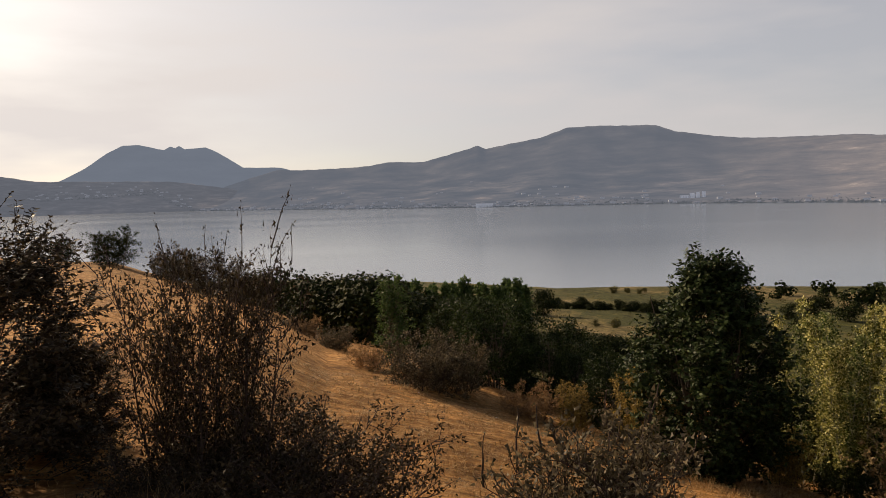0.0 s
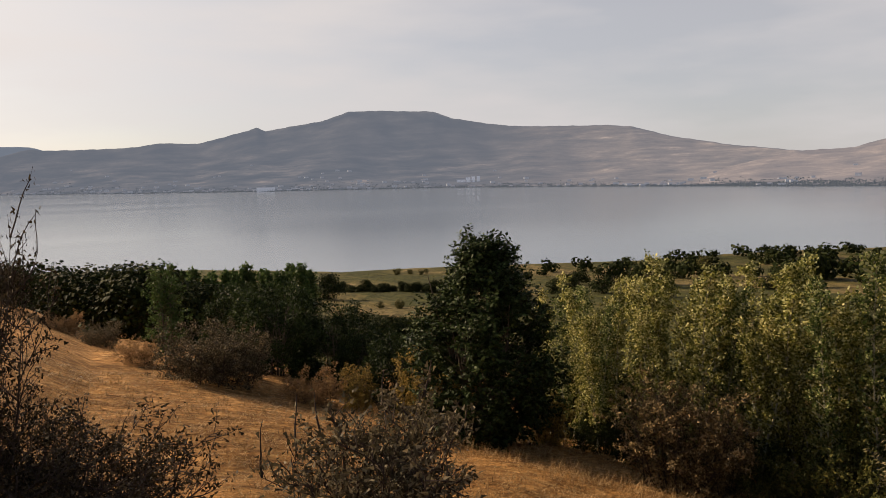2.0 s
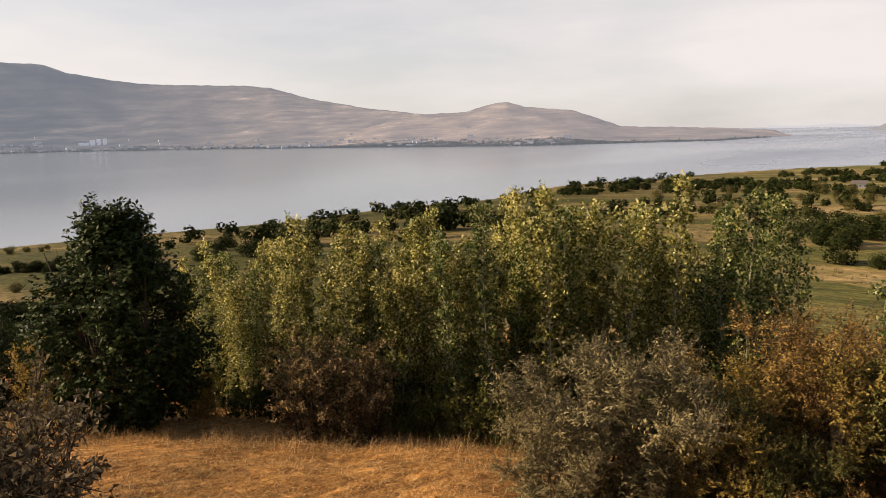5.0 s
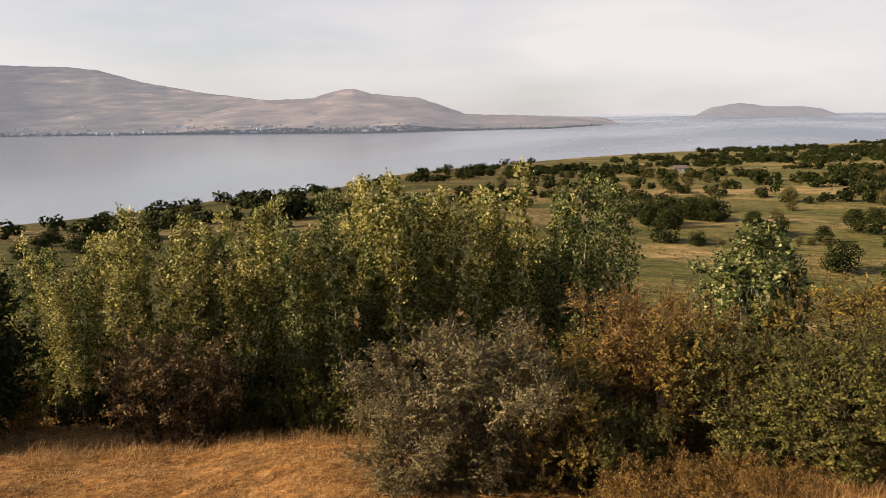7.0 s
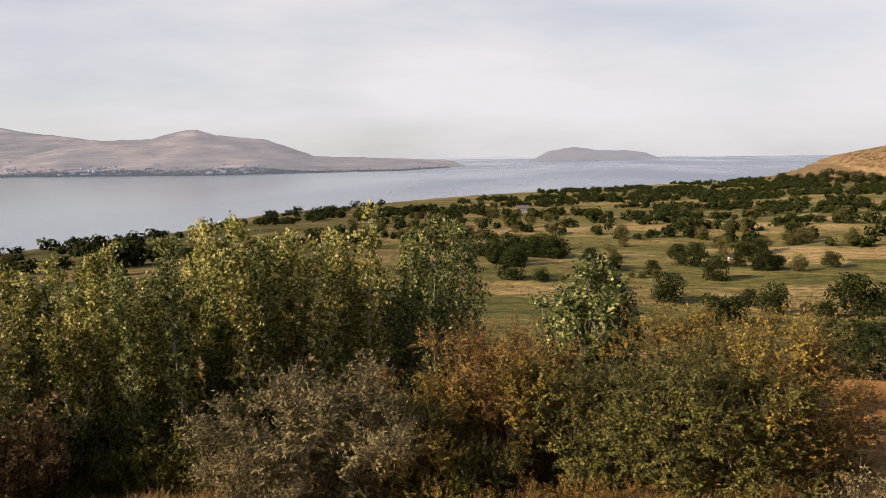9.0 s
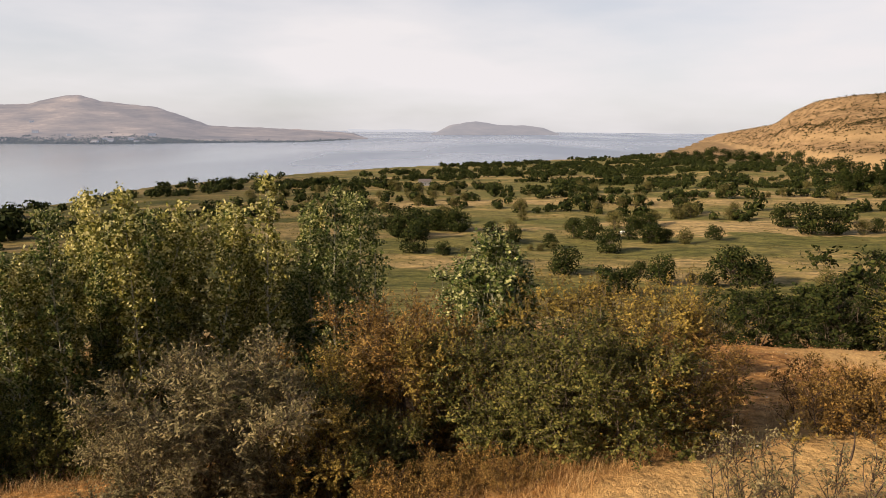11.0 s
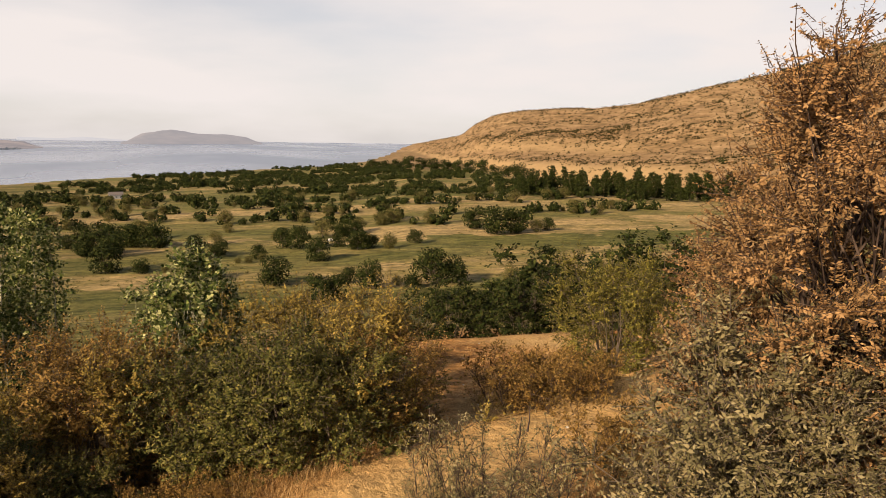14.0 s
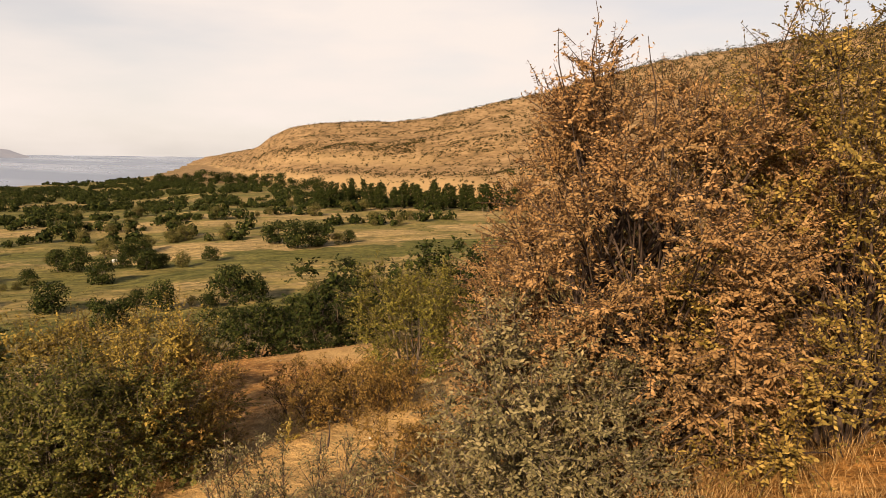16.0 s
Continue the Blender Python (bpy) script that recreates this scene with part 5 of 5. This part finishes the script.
    # below the slope, close in front of the meadows
    for az, r, tall in ((108.3, 92, 3.9), (107.0, 95, 3.2), (113.0, 97, 4.9), (111.8, 99, 4.2), (110.2, 88, 3.4), (115.5, 96, 5.2), (117.0, 100, 5.5), (119.0, 104, 5.6), (121.5, 106, 6.0), (124, 108, 6.0)):
        tree(az, r, tall, "round", 1.1)
    # the shore trees beyond the aspens
    for az, r, tall in ((38.3, 202, 4.7), (39.4, 240, 8.6), (41.7, 218, 7.5), (44.1, 246, 7.4), (45.6, 255, 6.4), (47.0, 259, 6.6), (49.1, 258, 6.2), (51.6, 246, 9.4), (52.5, 248, 10.6), (53.2, 244, 10.8), (54.0, 248, 9.6), (55.2, 255, 8.0),
                        (33.8, 275, 4.3), (35.6, 175, 4.1), (58.7, 337, 6.5), (78.1, 242, 5.1), (36.6, 230, 5.0), (43.0, 225, 5.0), (56.3, 300, 5.0), (60.4, 330, 5.0), (34.6, 200, 3.6), (40.6, 236, 5.6)):
        tree(az, r, tall, "round", rnd.uniform(1.0, 1.3))
    # hedgerows and belts of trees that cross the plain
    belts = ((57, 78, 270, 30, 1), (66, 86, 330, 26, 1), (80, 100, 330, 26, 1), (96, 118, 330, 34, 1), (98, 108, 250, 12, 1), (114, 124, 300, 18, 1), (88, 100, 262, 14, 1), (76, 90, 285, 14, 1), (92, 112, 375, 26, 1), (70, 84, 370, 16, 1), (72, 96, 395, 68, 2), (60, 72, 430, 34, 2),
             (92, 122, 410, 102, 2), (70, 98, 500, 102, 2), (96, 126, 520, 119, 2), (90, 124, 460, 68, 2), (78, 104, 640, 136, 2), (100, 118, 620, 85, 2), (86, 104, 780, 136, 2), (82, 100, 720, 85, 2), (92, 102, 930, 85, 2),
             (96, 116, 570, 85, 2), (64, 80, 480, 40, 2), (84, 98, 570, 68, 2), (94, 102, 1030, 51, 2), (100, 104, 850, 34, 2), (102, 108, 760, 34, 2))
    for a0, a1, r, count, thick in belts:
        count = int(count * (1.5 if thick == 1 else 2.1))
        tilt = 0.010 * math.sin(r * 1.7)
        for i in range(count):
            az = a0 + (a1 - a0) * (i + rnd.uniform(-1.2, 1.2)) / count
            rr = r * (1 + 0.03 * math.sin(az * 0.9 + r) + tilt * (az - (a0 + a1) / 2)) + rnd.gauss(0, 0.010 * r if thick == 1 else 0.022 * r)
            if rr > np.interp(az, SHORE_AZ, SHORE_R) - 12 or math.sin(az * 1.7 + r) > 0.88 or rnd.random() < 0.1:
                continue
            if az > 102 and rr > 0.84 * np.interp(az, CREST_AZ, CREST_R) * np.interp(az, [103, 106, 112, 130, 180], [0.9, 0.72, 0.62, 0.55, 0.3]):
                continue
            tree(az, rr, rnd.uniform(2.6, 6.2), "olive" if rnd.random() < 0.16 and thick == 1 else "round", rnd.uniform(0.95, 1.3))
    # scattered groups on the nearer meadows, leaving the wide open field clear
    for _ in range(20):
        ca, cr = rnd.uniform(80, 122), rnd.uniform(150, 330)
        if 105 < ca < 116 and cr < 212:
            continue
        for _ in range(rnd.randint(1, 5)):
            tree(ca + rnd.gauss(0, 220 / cr), cr + rnd.gauss(0, 4), rnd.uniform(2.6, 6.2), "olive" if rnd.random() < 0.2 else "round", rnd.uniform(1.0, 1.35))
    # the wooded strip along the bay
    for _ in range(26):
        az = rnd.uniform(28, 62)
        tree(az, np.interp(az, SHORE_AZ, SHORE_R) * rnd.choice((rnd.uniform(0.5, 0.62), rnd.uniform(0.72, 0.8))), rnd.uniform(2.8, 6.0), "olive" if rnd.random() < 0.2 else "round", rnd.uniform(1.0, 1.6))
    for _ in range(44):
        az = rnd.uniform(34, 72)
        tree(az, np.interp(az, SHORE_AZ, SHORE_R) * rnd.uniform(0.80, 0.95), rnd.uniform(4.5, 8.5), "round", rnd.uniform(1.1, 1.6))
    # hedge and trees round the small field on the shore
    for i in range(40):
        tree(14.5 + 0.3 * i + rnd.uniform(-0.2, 0.2), 234 - 0.6 * i + rnd.uniform(-2, 2), rnd.uniform(1.6, 3.2), "round", 1.3)
    for az in (12.5, 13.4, 14.6, 15.6, 17.0):
        tree(az, 205 + rnd.uniform(-8, 8), rnd.uniform(5.0, 6.5), "round", 1.2)
    for i in range(5):
        tree(22.5 + 0.5 * i + rnd.uniform(-0.4, 0.4), 296 + rnd.uniform(-8, 8), rnd.uniform(2, 3.4), "olive", 1.3)
    for i in range(14):
        tree(15.5 + 0.75 * i, 108 + rnd.uniform(-14, 10), rnd.uniform(3.4, 4.6), "round", 1.25)
    # poplar rows
    for i in range(26):
        tree(4.2 + 0.46 * i + rnd.uniform(-0.2, 0.2), 152 + rnd.uniform(-8, 8), rnd.uniform(9.4, 11.6), "poplar")
    for i in range(60):
        tree(112.6 + 0.3 * i + rnd.uniform(-0.3, 0.3), 400 + rnd.uniform(-45, 50), rnd.uniform(8, 13), "dark poplar")
    for i in range(60):
        tree(110.5 + 0.3 * i + rnd.uniform(-0.3, 0.3), 430 + rnd.uniform(-60, 70), rnd.uniform(5, 8), "round", 1.2)
    # dark trees close under the brow
    for az, r, tall in ((-3.4, 62, 7.4), (-1.8, 64, 7.4), (0.0, 60, 6.8), (1.6, 66, 8.0), (3.0, 62, 7.6), (4.6, 58, 6.0), (-0.8, 44, 4.6), (1.0, 42, 4.6), (3.4, 40, 4.6), (6.2, 60, 6.2), (8.0, 62, 5.6),
                        (5.6, 44, 4.4), (7.6, 44, 4.4), (10.0, 66, 5.6), (12.0, 70, 5.2), (14.2, 72, 4.8), (-5.2, 60, 6.2), (2.2, 52, 6.0), (9.2, 48, 4.2)):
        tree(az, r, tall, "round", 1.15)
    # the farther woods, joined: crowns of big leaf clumps on short trunks
    rng = np.random.default_rng(19)
    pos, heads, size, wv, wf = [], [], [], [], []
    for az, r, tall, broad in woods:
        p = np.array(spot(az, r, 0.2))
        tube(wv, wf, [p, p + np.array([0, 0, tall * 0.5])], [0.14, 0.08], 4)
        for _ in range(6):
            c = p + np.array([rng.normal(0, tall * 0.14 * broad), rng.normal(0, tall * 0.14 * broad), tall * rng.uniform(0.20, 0.60)])
            q = rng.normal(0, 1, (24, 3))
            q /= np.linalg.norm(q, axis=1)[:, None]
            pos.append(c + q * tall * rng.uniform(0.8, 1.0, (24, 1)) * np.array([0.30, 0.30, 0.27]))
            heads.append(q + np.array([0, 0, 0.25]))
            size.append(np.full(24, max(0.6, 0.19 * tall)))
    v, f = shell_leaves(rng, np.concatenate(pos), np.concatenate(heads), np.concatenate(size), 0.9)
    tagged(new("far_woods", mesh_from("far_woods", v, f, L_FIELD, False)), "dark green trees in belts across the plain", "woods", kind="stuff")
    tagged(new("far_trunks", mesh_from("far_trunks", wv, wf, M_BARK)), "short trunks of the far trees", "trunks", kind="stuff")
    # a row of round trees along the hill's foot
    for i in range(13):
        az = 101.4 + 0.95 * i
        tree(az, np.interp(az, [101, 104, 108, 111, 114], [830, 735, 690, 590, 540]), rnd.uniform(8, 10.5), "round", 1.25, True)


def build_scrub():
    """Low scrub dotted over the hill, too much of it to count."""
    rng = np.random.default_rng(23)
    pos, heads = [], []
    for _ in range(9000):
        az = rng.uniform(105, 134) if rng.uniform() < 0.55 else rng.uniform(131, 155)
        rc = np.interp(az, CREST_AZ, CREST_R)
        rb = rc * np.interp(az, [103, 106, 112, 130, 180], [0.9, 0.72, 0.62, 0.55, 0.3])
        t = rng.uniform(0, 1) ** 0.8 if rng.uniform() < 0.5 else float(np.clip(rng.choice([0.16, 0.42, 0.50, 0.74, 0.97]) + rng.normal(0, 0.025), 0, 1))
        if az > 131 and rng.uniform() < 0.75:
            t = rng.uniform(np.interp(az, [131, 140], [0.84, 0.58]), 1)
        if 108 < az < 121 and rng.uniform() < 0.35:
            t = 0.52 + rng.normal(0, 0.03) + 0.03 * math.sin(az)
        r = rb + (rc - rb) * t
        x, y = r * math.sin(radians(az)), r * math.cos(radians(az))
        z = float(height(x, y))
        if z < 1:
            continue
        s = rng.uniform(0.6, 1.7) * (2.3 if az > 133 else 1.0)
        c = 11
        q = rng.normal(0, 0.55 * s, (c, 3))
        q[:, 2] = np.abs(q[:, 2]) * 0.8
        pos.append(q + np.array([x, y, z]))
        heads.append(rng.normal(0, 1, (c, 3)))
    pos, heads = np.concatenate(pos), np.concatenate(heads)
    v, f = leaf_arrays(rng, pos, heads, 0.85, 0.95, 0.0)
    tagged(new("hillside_scrub", mesh_from("hillside_scrub", v, f, L_SCRUB, False)), "low dark scrub dotted over an ochre hill", "scrub", kind="stuff")


def build_meadow_tufts():
    """Coarse tufts and low dry growth that roughen the meadows."""
    rng = np.random.default_rng(29)
    n = 5200
    az, r = rng.uniform(12, 124, n), 70 + 260 * rng.uniform(0, 1, n) ** 1.3
    wet = (np.sin(az * 0.9 + r * 0.05) + np.sin(az * 0.31 - r * 0.11)) > -0.4
    az, r = az[wet & (r < np.interp(az, SHORE_AZ, SHORE_R) - 8)], r[wet & (r < np.interp(az, SHORE_AZ, SHORE_R) - 8)]
    x, y = r * np.sin(np.radians(az)), r * np.cos(np.radians(az))
    k = np.repeat(np.arange(len(x)), 9)
    q = rng.normal(0, 1, (len(k), 3)) * (rng.uniform(0.16, 0.45, len(x))[k])[:, None] * np.array([1.5, 1.5, 0.5])
    q[:, 2] = np.abs(q[:, 2])
    p = q + np.stack([x, y, height(x, y)], 1)[k]
    v, f = leaf_arrays(rng, p, rng.normal(0, 1, p.shape), 0.36, 0.6, -0.3)
    tagged(new("meadow_tufts", mesh_from("meadow_tufts", v, f, L_FIELD_OLIVE, False)), "coarse olive tufts over dry meadows", "grass", kind="stuff")


def blades(rng, x, y, count, tall, spread, flat, width):
    """Tussocks of dry grass: many blades round every centre (x, y)."""
    k = np.repeat(np.arange(len(x)), count)
    n = len(k)
    bx, by = x[k] + rng.normal(0, 1, n) * spread[k], y[k] + rng.normal(0, 1, n) * spread[k]
    base = np.stack([bx, by, height(bx, by) - 0.01], 1)
    a = rng.uniform(0, 6.28, n)
    fl = flat[k]
    d = np.stack([np.sin(a) * fl, np.cos(a) * fl, np.ones(n)], 1) + rng.normal(0, 0.2, (n, 3))
    d /= np.linalg.norm(d, axis=1)[:, None]
    ln = (tall[k] * rng.uniform(0.4, 1.25, n))[:, None]
    s = np.stack([np.cos(a), -np.sin(a), np.zeros(n)], 1) * (width[k] * 0.5)[:, None]
    mid = base + d * ln * 0.55
    tip = base + d * ln + np.stack([np.sin(a), np.cos(a), -0.6 * np.ones(n)], 1) * ln * 0.22 * fl[:, None]
    return np.stack([base - s, base + s, mid + s * 0.7, base - s, mid + s * 0.7, mid - s * 0.7, mid - s * 0.7, mid + s * 0.7, tip], 1).reshape(-1, 3)


def build_grass():
    rng = np.random.default_rng(31)

    def off_track(az, r, part_left):
        on = (np.abs(az - TRACK_AZ(r)) < 68.0 / r) & (r > 3.4) & (r < 19)
        return ~on | (rng.uniform(0, 1, len(az)) < part_left)

    n = 6200
    az, r = rng.uniform(-33, 156, n), rng.uniform(2.2, 26, n)
    keep = off_track(az, r, 0.5)
    az, r = az[keep], r[keep]
    n = len(az)
    short = blades(rng, r * np.sin(np.radians(az)), r * np.cos(np.radians(az)), 9, rng.uniform(0.05, 0.13, n), 0.07 + 0.004 * r, rng.uniform(0.6, 2.2, n), 0.003 + 0.0006 * r)
    tall = []
    # azimuths, distances, tussocks, tallest blades
    patches = ((-33, -8, 2.6, 4.6, 620, 0.40), (-8, 16, 3.4, 5.2, 120, 0.3), (78, 112, 5.8, 7.3, 560, 0.24), (104, 128, 3.2, 4.6, 300, 0.22), (118, 128, 3.0, 6.2, 200, 0.25), (128, 154, 3.0, 6.2, 480, 0.26), (133, 143, 4.2, 5.3, 130, 0.46),
               (34, 60, 10.5, 13, 200, 0.32), (110, 126, 9, 16, 300, 0.25), (109, 126, 6.0, 9.5, 240, 0.24), (20, 34, 12, 14.5, 150, 0.3))
    for a0, a1, r0, r1, count, most in patches:
        az, r = rng.uniform(a0, a1, count), rng.uniform(r0, r1, count)
        keep = off_track(az, r, 0.0)
        az, r = az[keep], r[keep]
        n = len(az)
        tall.append(blades(rng, r * np.sin(np.radians(az)), r * np.cos(np.radians(az)), 20, rng.uniform(0.35 * most, most, n), 0.06 + 0.005 * r, rng.uniform(0.25, 1.3, n), 0.0018 + 0.0004 * r))
    n = 5200
    az, r = rng.uniform(-6, 66, n), rng.uniform(6.5, 17, n)
    tufts = blades(rng, r * np.sin(np.radians(az)), r * np.cos(np.radians(az)), 7, rng.uniform(0.06, 0.17, n), 0.05 + 0.003 * r, rng.uniform(0.8, 2.6, n), 0.004 + 0.0006 * r)
    short = np.concatenate([short, tufts])
    for name, label, v in (("short_dry_grass", "short matted orange dry grass", short), ("tall_dry_grass", "tall pale straw grass in tussocks", np.concatenate(tall))):
        f = np.arange(len(v)).reshape(-1, 3)
        tagged(new(name, mesh_from(name, v, f, L_STRAW, False)), label, "grass", kind="stuff")
    # pale pebbles scattered in the grass
    vs, fs, n = [], [], 0
    for _ in range(150):
        az, r = rng.uniform(-10, 125), rng.uniform(6, 20)
        c = spot(az, r)
        s = rng.uniform(0.006, 0.022)
        bm = bmesh.new()
        bmesh.ops.create_icosphere(bm, subdivisions=1, radius=s)
        for w in bm.verts:
            w.co = Vector((w.co.x * rng.uniform(0.8, 1.3), w.co.y * rng.uniform(0.8, 1.3), w.co.z * 0.6)) + c
            vs.append(tuple(w.co))
        bm.verts.index_update()
        fs += [tuple(q.index + n for q in face.verts) for face in bm.faces]
        n = len(vs)
        bm.free()
    tagged(new("scattered_pebbles", mesh_from("scattered_pebbles", vs, fs, M_STONE, False)), "pale pebbles scattered in dry grass", "pebbles", kind="stuff")


from mathutils.bvhtree import BVHTree


def part(name, bm, material, parent, label=""):
    me = bpy.data.meshes.new(name)
    bm.to_mesh(me)
    bm.free()
    me.materials.append(material)
    ob = new(name, me)
    ob.parent = parent
    return tagged(ob, label)


def box_bm(w, d, h, z0=0.0):
    bm = bmesh.new()
    bmesh.ops.create_cube(bm, size=1.0, matrix=Matrix.Translation((0, 0, z0 + h / 2)) @ Matrix.Diagonal((w, d, h, 1)))
    return bm


def gable_bm(w, d, h, z0):
    bm = bmesh.new()
    pts = [(-w / 2, -d / 2, z0), (w / 2, -d / 2, z0), (w / 2, d / 2, z0), (-w / 2, d / 2, z0), (-w / 2, 0, z0 + h), (w / 2, 0, z0 + h)]
    v = [bm.verts.new(p) for p in pts]
    for q in ((0, 1, 5, 4), (2, 3, 4, 5), (0, 4, 3), (1, 2, 5), (3, 2, 1, 0)):
        bm.faces.new([v[i] for i in q])
    return bm


def far_house(wide, deep, tall, wall, roof, pitched=True):
    root = new("lakeside_house")
    part("wall", box_bm(wide, deep, tall), wall, root)
    if pitched:
        part("roof", gable_bm(wide * 1.08, deep * 1.12, tall * 0.45, tall + 0.02), roof, root, "dull brown pitched roof")
    else:
        part("roof", box_bm(wide * 1.03, deep * 1.03, 0.8, tall + 0.02), roof, root, "flat grey roof")
    rows, cols = (1 if tall < 6 else 2), max(2, int(wide / 5))
    for j in range(rows):
        for i in range(cols):
            bm = box_bm(1.5, 0.3, 1.6, 1.4 + j * 3.2)
            bmesh.ops.translate(bm, verts=bm.verts, vec=((i + 0.5) * wide / cols - wide / 2, -deep / 2 - 0.05, 0))
            part("window", bm, M_HOUSE_PANE, root)
    return root


FOOT_AZ = [-45, -12, 3, 12.5, 26, 43, 54, 60, 68, 73.4, 77.5, 78.6]
FOOT_R = [4150, 4150, 2798, 2455, 2336, 1880, 1659, 1583, 1682, 1743, 2050, 2148]


FAR_LAND = [BVHTree.FromPolygons([v.co for v in ob.data.vertices], [tuple(p.vertices) for p in ob.data.polygons])
            for ob in scene.objects if ob.name in ("backdrop_mountains", "backdrop_hill", "backdrop_shore_hill")]


def far_spot(az, r):
    """A point of the far shore, on the mesh of the mountains' foot."""
    x, y = r * math.sin(radians(az)), r * math.cos(radians(az))
    best = 0.5
    for land in FAR_LAND:
        place = land.ray_cast(Vector((x, y, 2000)), Vector((0, 0, -1)))[0]
        if place:
            best = max(best, place.z)
    return Vector((x, y, best - 0.3))


def build_town():
    rnd = random.Random(41)
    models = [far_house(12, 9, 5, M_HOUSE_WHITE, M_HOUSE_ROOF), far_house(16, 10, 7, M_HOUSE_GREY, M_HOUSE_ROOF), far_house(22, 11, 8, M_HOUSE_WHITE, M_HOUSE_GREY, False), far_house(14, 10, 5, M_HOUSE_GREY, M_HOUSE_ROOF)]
    names = ["white house with a brown roof by the lake", "grey house with a brown roof by the lake", "pale flat-roofed block by the lake", "low grey house by the lake"]
    for m, lab in zip(models, names):
        tagged(m, lab, "house", "houses of the lakeside town")
        m.scale = (0.72, 0.72, 0.72)
    first = set()
    for i in range(285):
        az = rnd.uniform(-20, 66 if i % 2 else 46) if i % 3 else rnd.uniform(-20, 20)
        r = np.interp(az, FOOT_AZ, FOOT_R) + 14 + abs(rnd.gauss(0, 1)) * np.interp(az, [-20, -5, 0, 30, 60], [60, 90, 330, 260, 110])
        k = rnd.randrange(4)
        m = Matrix.Translation(far_spot(az, r)) @ pose(0, 0, 0, 0, 0, -az + rnd.uniform(-35, 35))
        if k not in first:
            first.add(k)
            models[k].matrix_world = m @ Matrix.Diagonal((0.72, 0.72, 0.72, 1))
        else:
            copy_thing(models[k], m)
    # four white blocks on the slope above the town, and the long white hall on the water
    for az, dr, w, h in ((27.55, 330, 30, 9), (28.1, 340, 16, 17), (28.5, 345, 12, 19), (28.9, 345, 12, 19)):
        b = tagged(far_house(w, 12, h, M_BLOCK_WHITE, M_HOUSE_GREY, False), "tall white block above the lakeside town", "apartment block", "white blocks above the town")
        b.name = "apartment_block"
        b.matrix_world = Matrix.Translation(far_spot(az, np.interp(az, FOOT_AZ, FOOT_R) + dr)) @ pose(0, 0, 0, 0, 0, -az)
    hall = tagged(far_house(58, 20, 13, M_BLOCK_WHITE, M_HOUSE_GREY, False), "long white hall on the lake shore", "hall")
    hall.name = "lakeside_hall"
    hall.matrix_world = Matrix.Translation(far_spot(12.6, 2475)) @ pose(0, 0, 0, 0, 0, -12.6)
    # trees between the houses and along the shore
    rng = np.random.default_rng(43)
    pos, heads = [], []
    for i in range(3600):
        az = rng.uniform(-20, 77)
        r = np.interp(az, FOOT_AZ, FOOT_R) + 12 + abs(rng.normal(0, 1)) * np.interp(az, [-20, -5, 0, 30, 60, 77], [30, 40, 150, 120, 60, 18])
        if i > 2400:
            r = np.interp(az, FOOT_AZ, FOOT_R) + rng.uniform(5, 16)
        if i % 4 == 0:
            az = rng.uniform(44, 68)
            r = np.interp(az, FOOT_AZ, FOOT_R) + rng.uniform(8, np.interp(az, [44, 52, 62, 68], [50, 130, 130, 40]))
        p = far_spot(az, r)
        s = rng.uniform(2.2, 5.5)
        q = rng.normal(0, s * 0.55, (9, 3)) * np.array([2.6, 2.6, 0.4])
        q[:, 2] = np.abs(q[:, 2])
        pos.append(q + np.array(p))
        heads.append(rng.normal(0, 1, (9, 3)))
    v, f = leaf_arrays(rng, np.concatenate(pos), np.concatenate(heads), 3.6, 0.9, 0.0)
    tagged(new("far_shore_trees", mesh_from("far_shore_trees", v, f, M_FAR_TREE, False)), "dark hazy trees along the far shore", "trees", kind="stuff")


def build_sheds():
    """A small white object among the meadow trees, built as a shed, and a small pale house farther out."""
    shed = new("white_shed")
    part("wall", box_bm(3.4, 2.4, 2.0), M_GREY_WALL, shed)
    part("roof", gable_bm(3.8, 2.9, 0.7, 2.02), M_SHEET, shed, "bright white sheet roof")
    part("door", box_bm(0.9, 0.1, 1.7, 0.02), M_PANE, shed).location = (0.3, -1.23, 0)
    shed.matrix_world = Matrix.Translation(spot(98.2, 206, 0.1)) @ pose(0, 0, 0, 0, 0, -70) @ Matrix.Diagonal((0.32, 0.32, 0.32, 1))
    tagged(shed, "tiny white object among trees, built as a white-roofed shed", "shed")
    house = new("small_house")
    part("wall", box_bm(9, 6, 3.2), M_GREY_WALL, house)
    part("roof", gable_bm(9.8, 6.8, 2.0, 3.22), M_ROOF, house, "brown pitched roof")
    for x in (-3, 0, 3):
        part("window", box_bm(1.1, 0.1, 1.2, 1.1), M_PANE, house).location = (x, -3.03, 0)
    house.matrix_world = Matrix.Translation(spot(82.9, 432, 0.1)) @ pose(0, 0, 0, 0, 0, -75) @ Matrix.Diagonal((0.75, 0.75, 0.75, 1))
    tagged(house, "small pale house among the trees of the plain", "house")


build_brow()
build_terrace()
build_aspens()
build_thicket()
build_track_side()
build_plain()
build_scrub()
build_meadow_tufts()
build_sheds()
build_town()
build_grass()
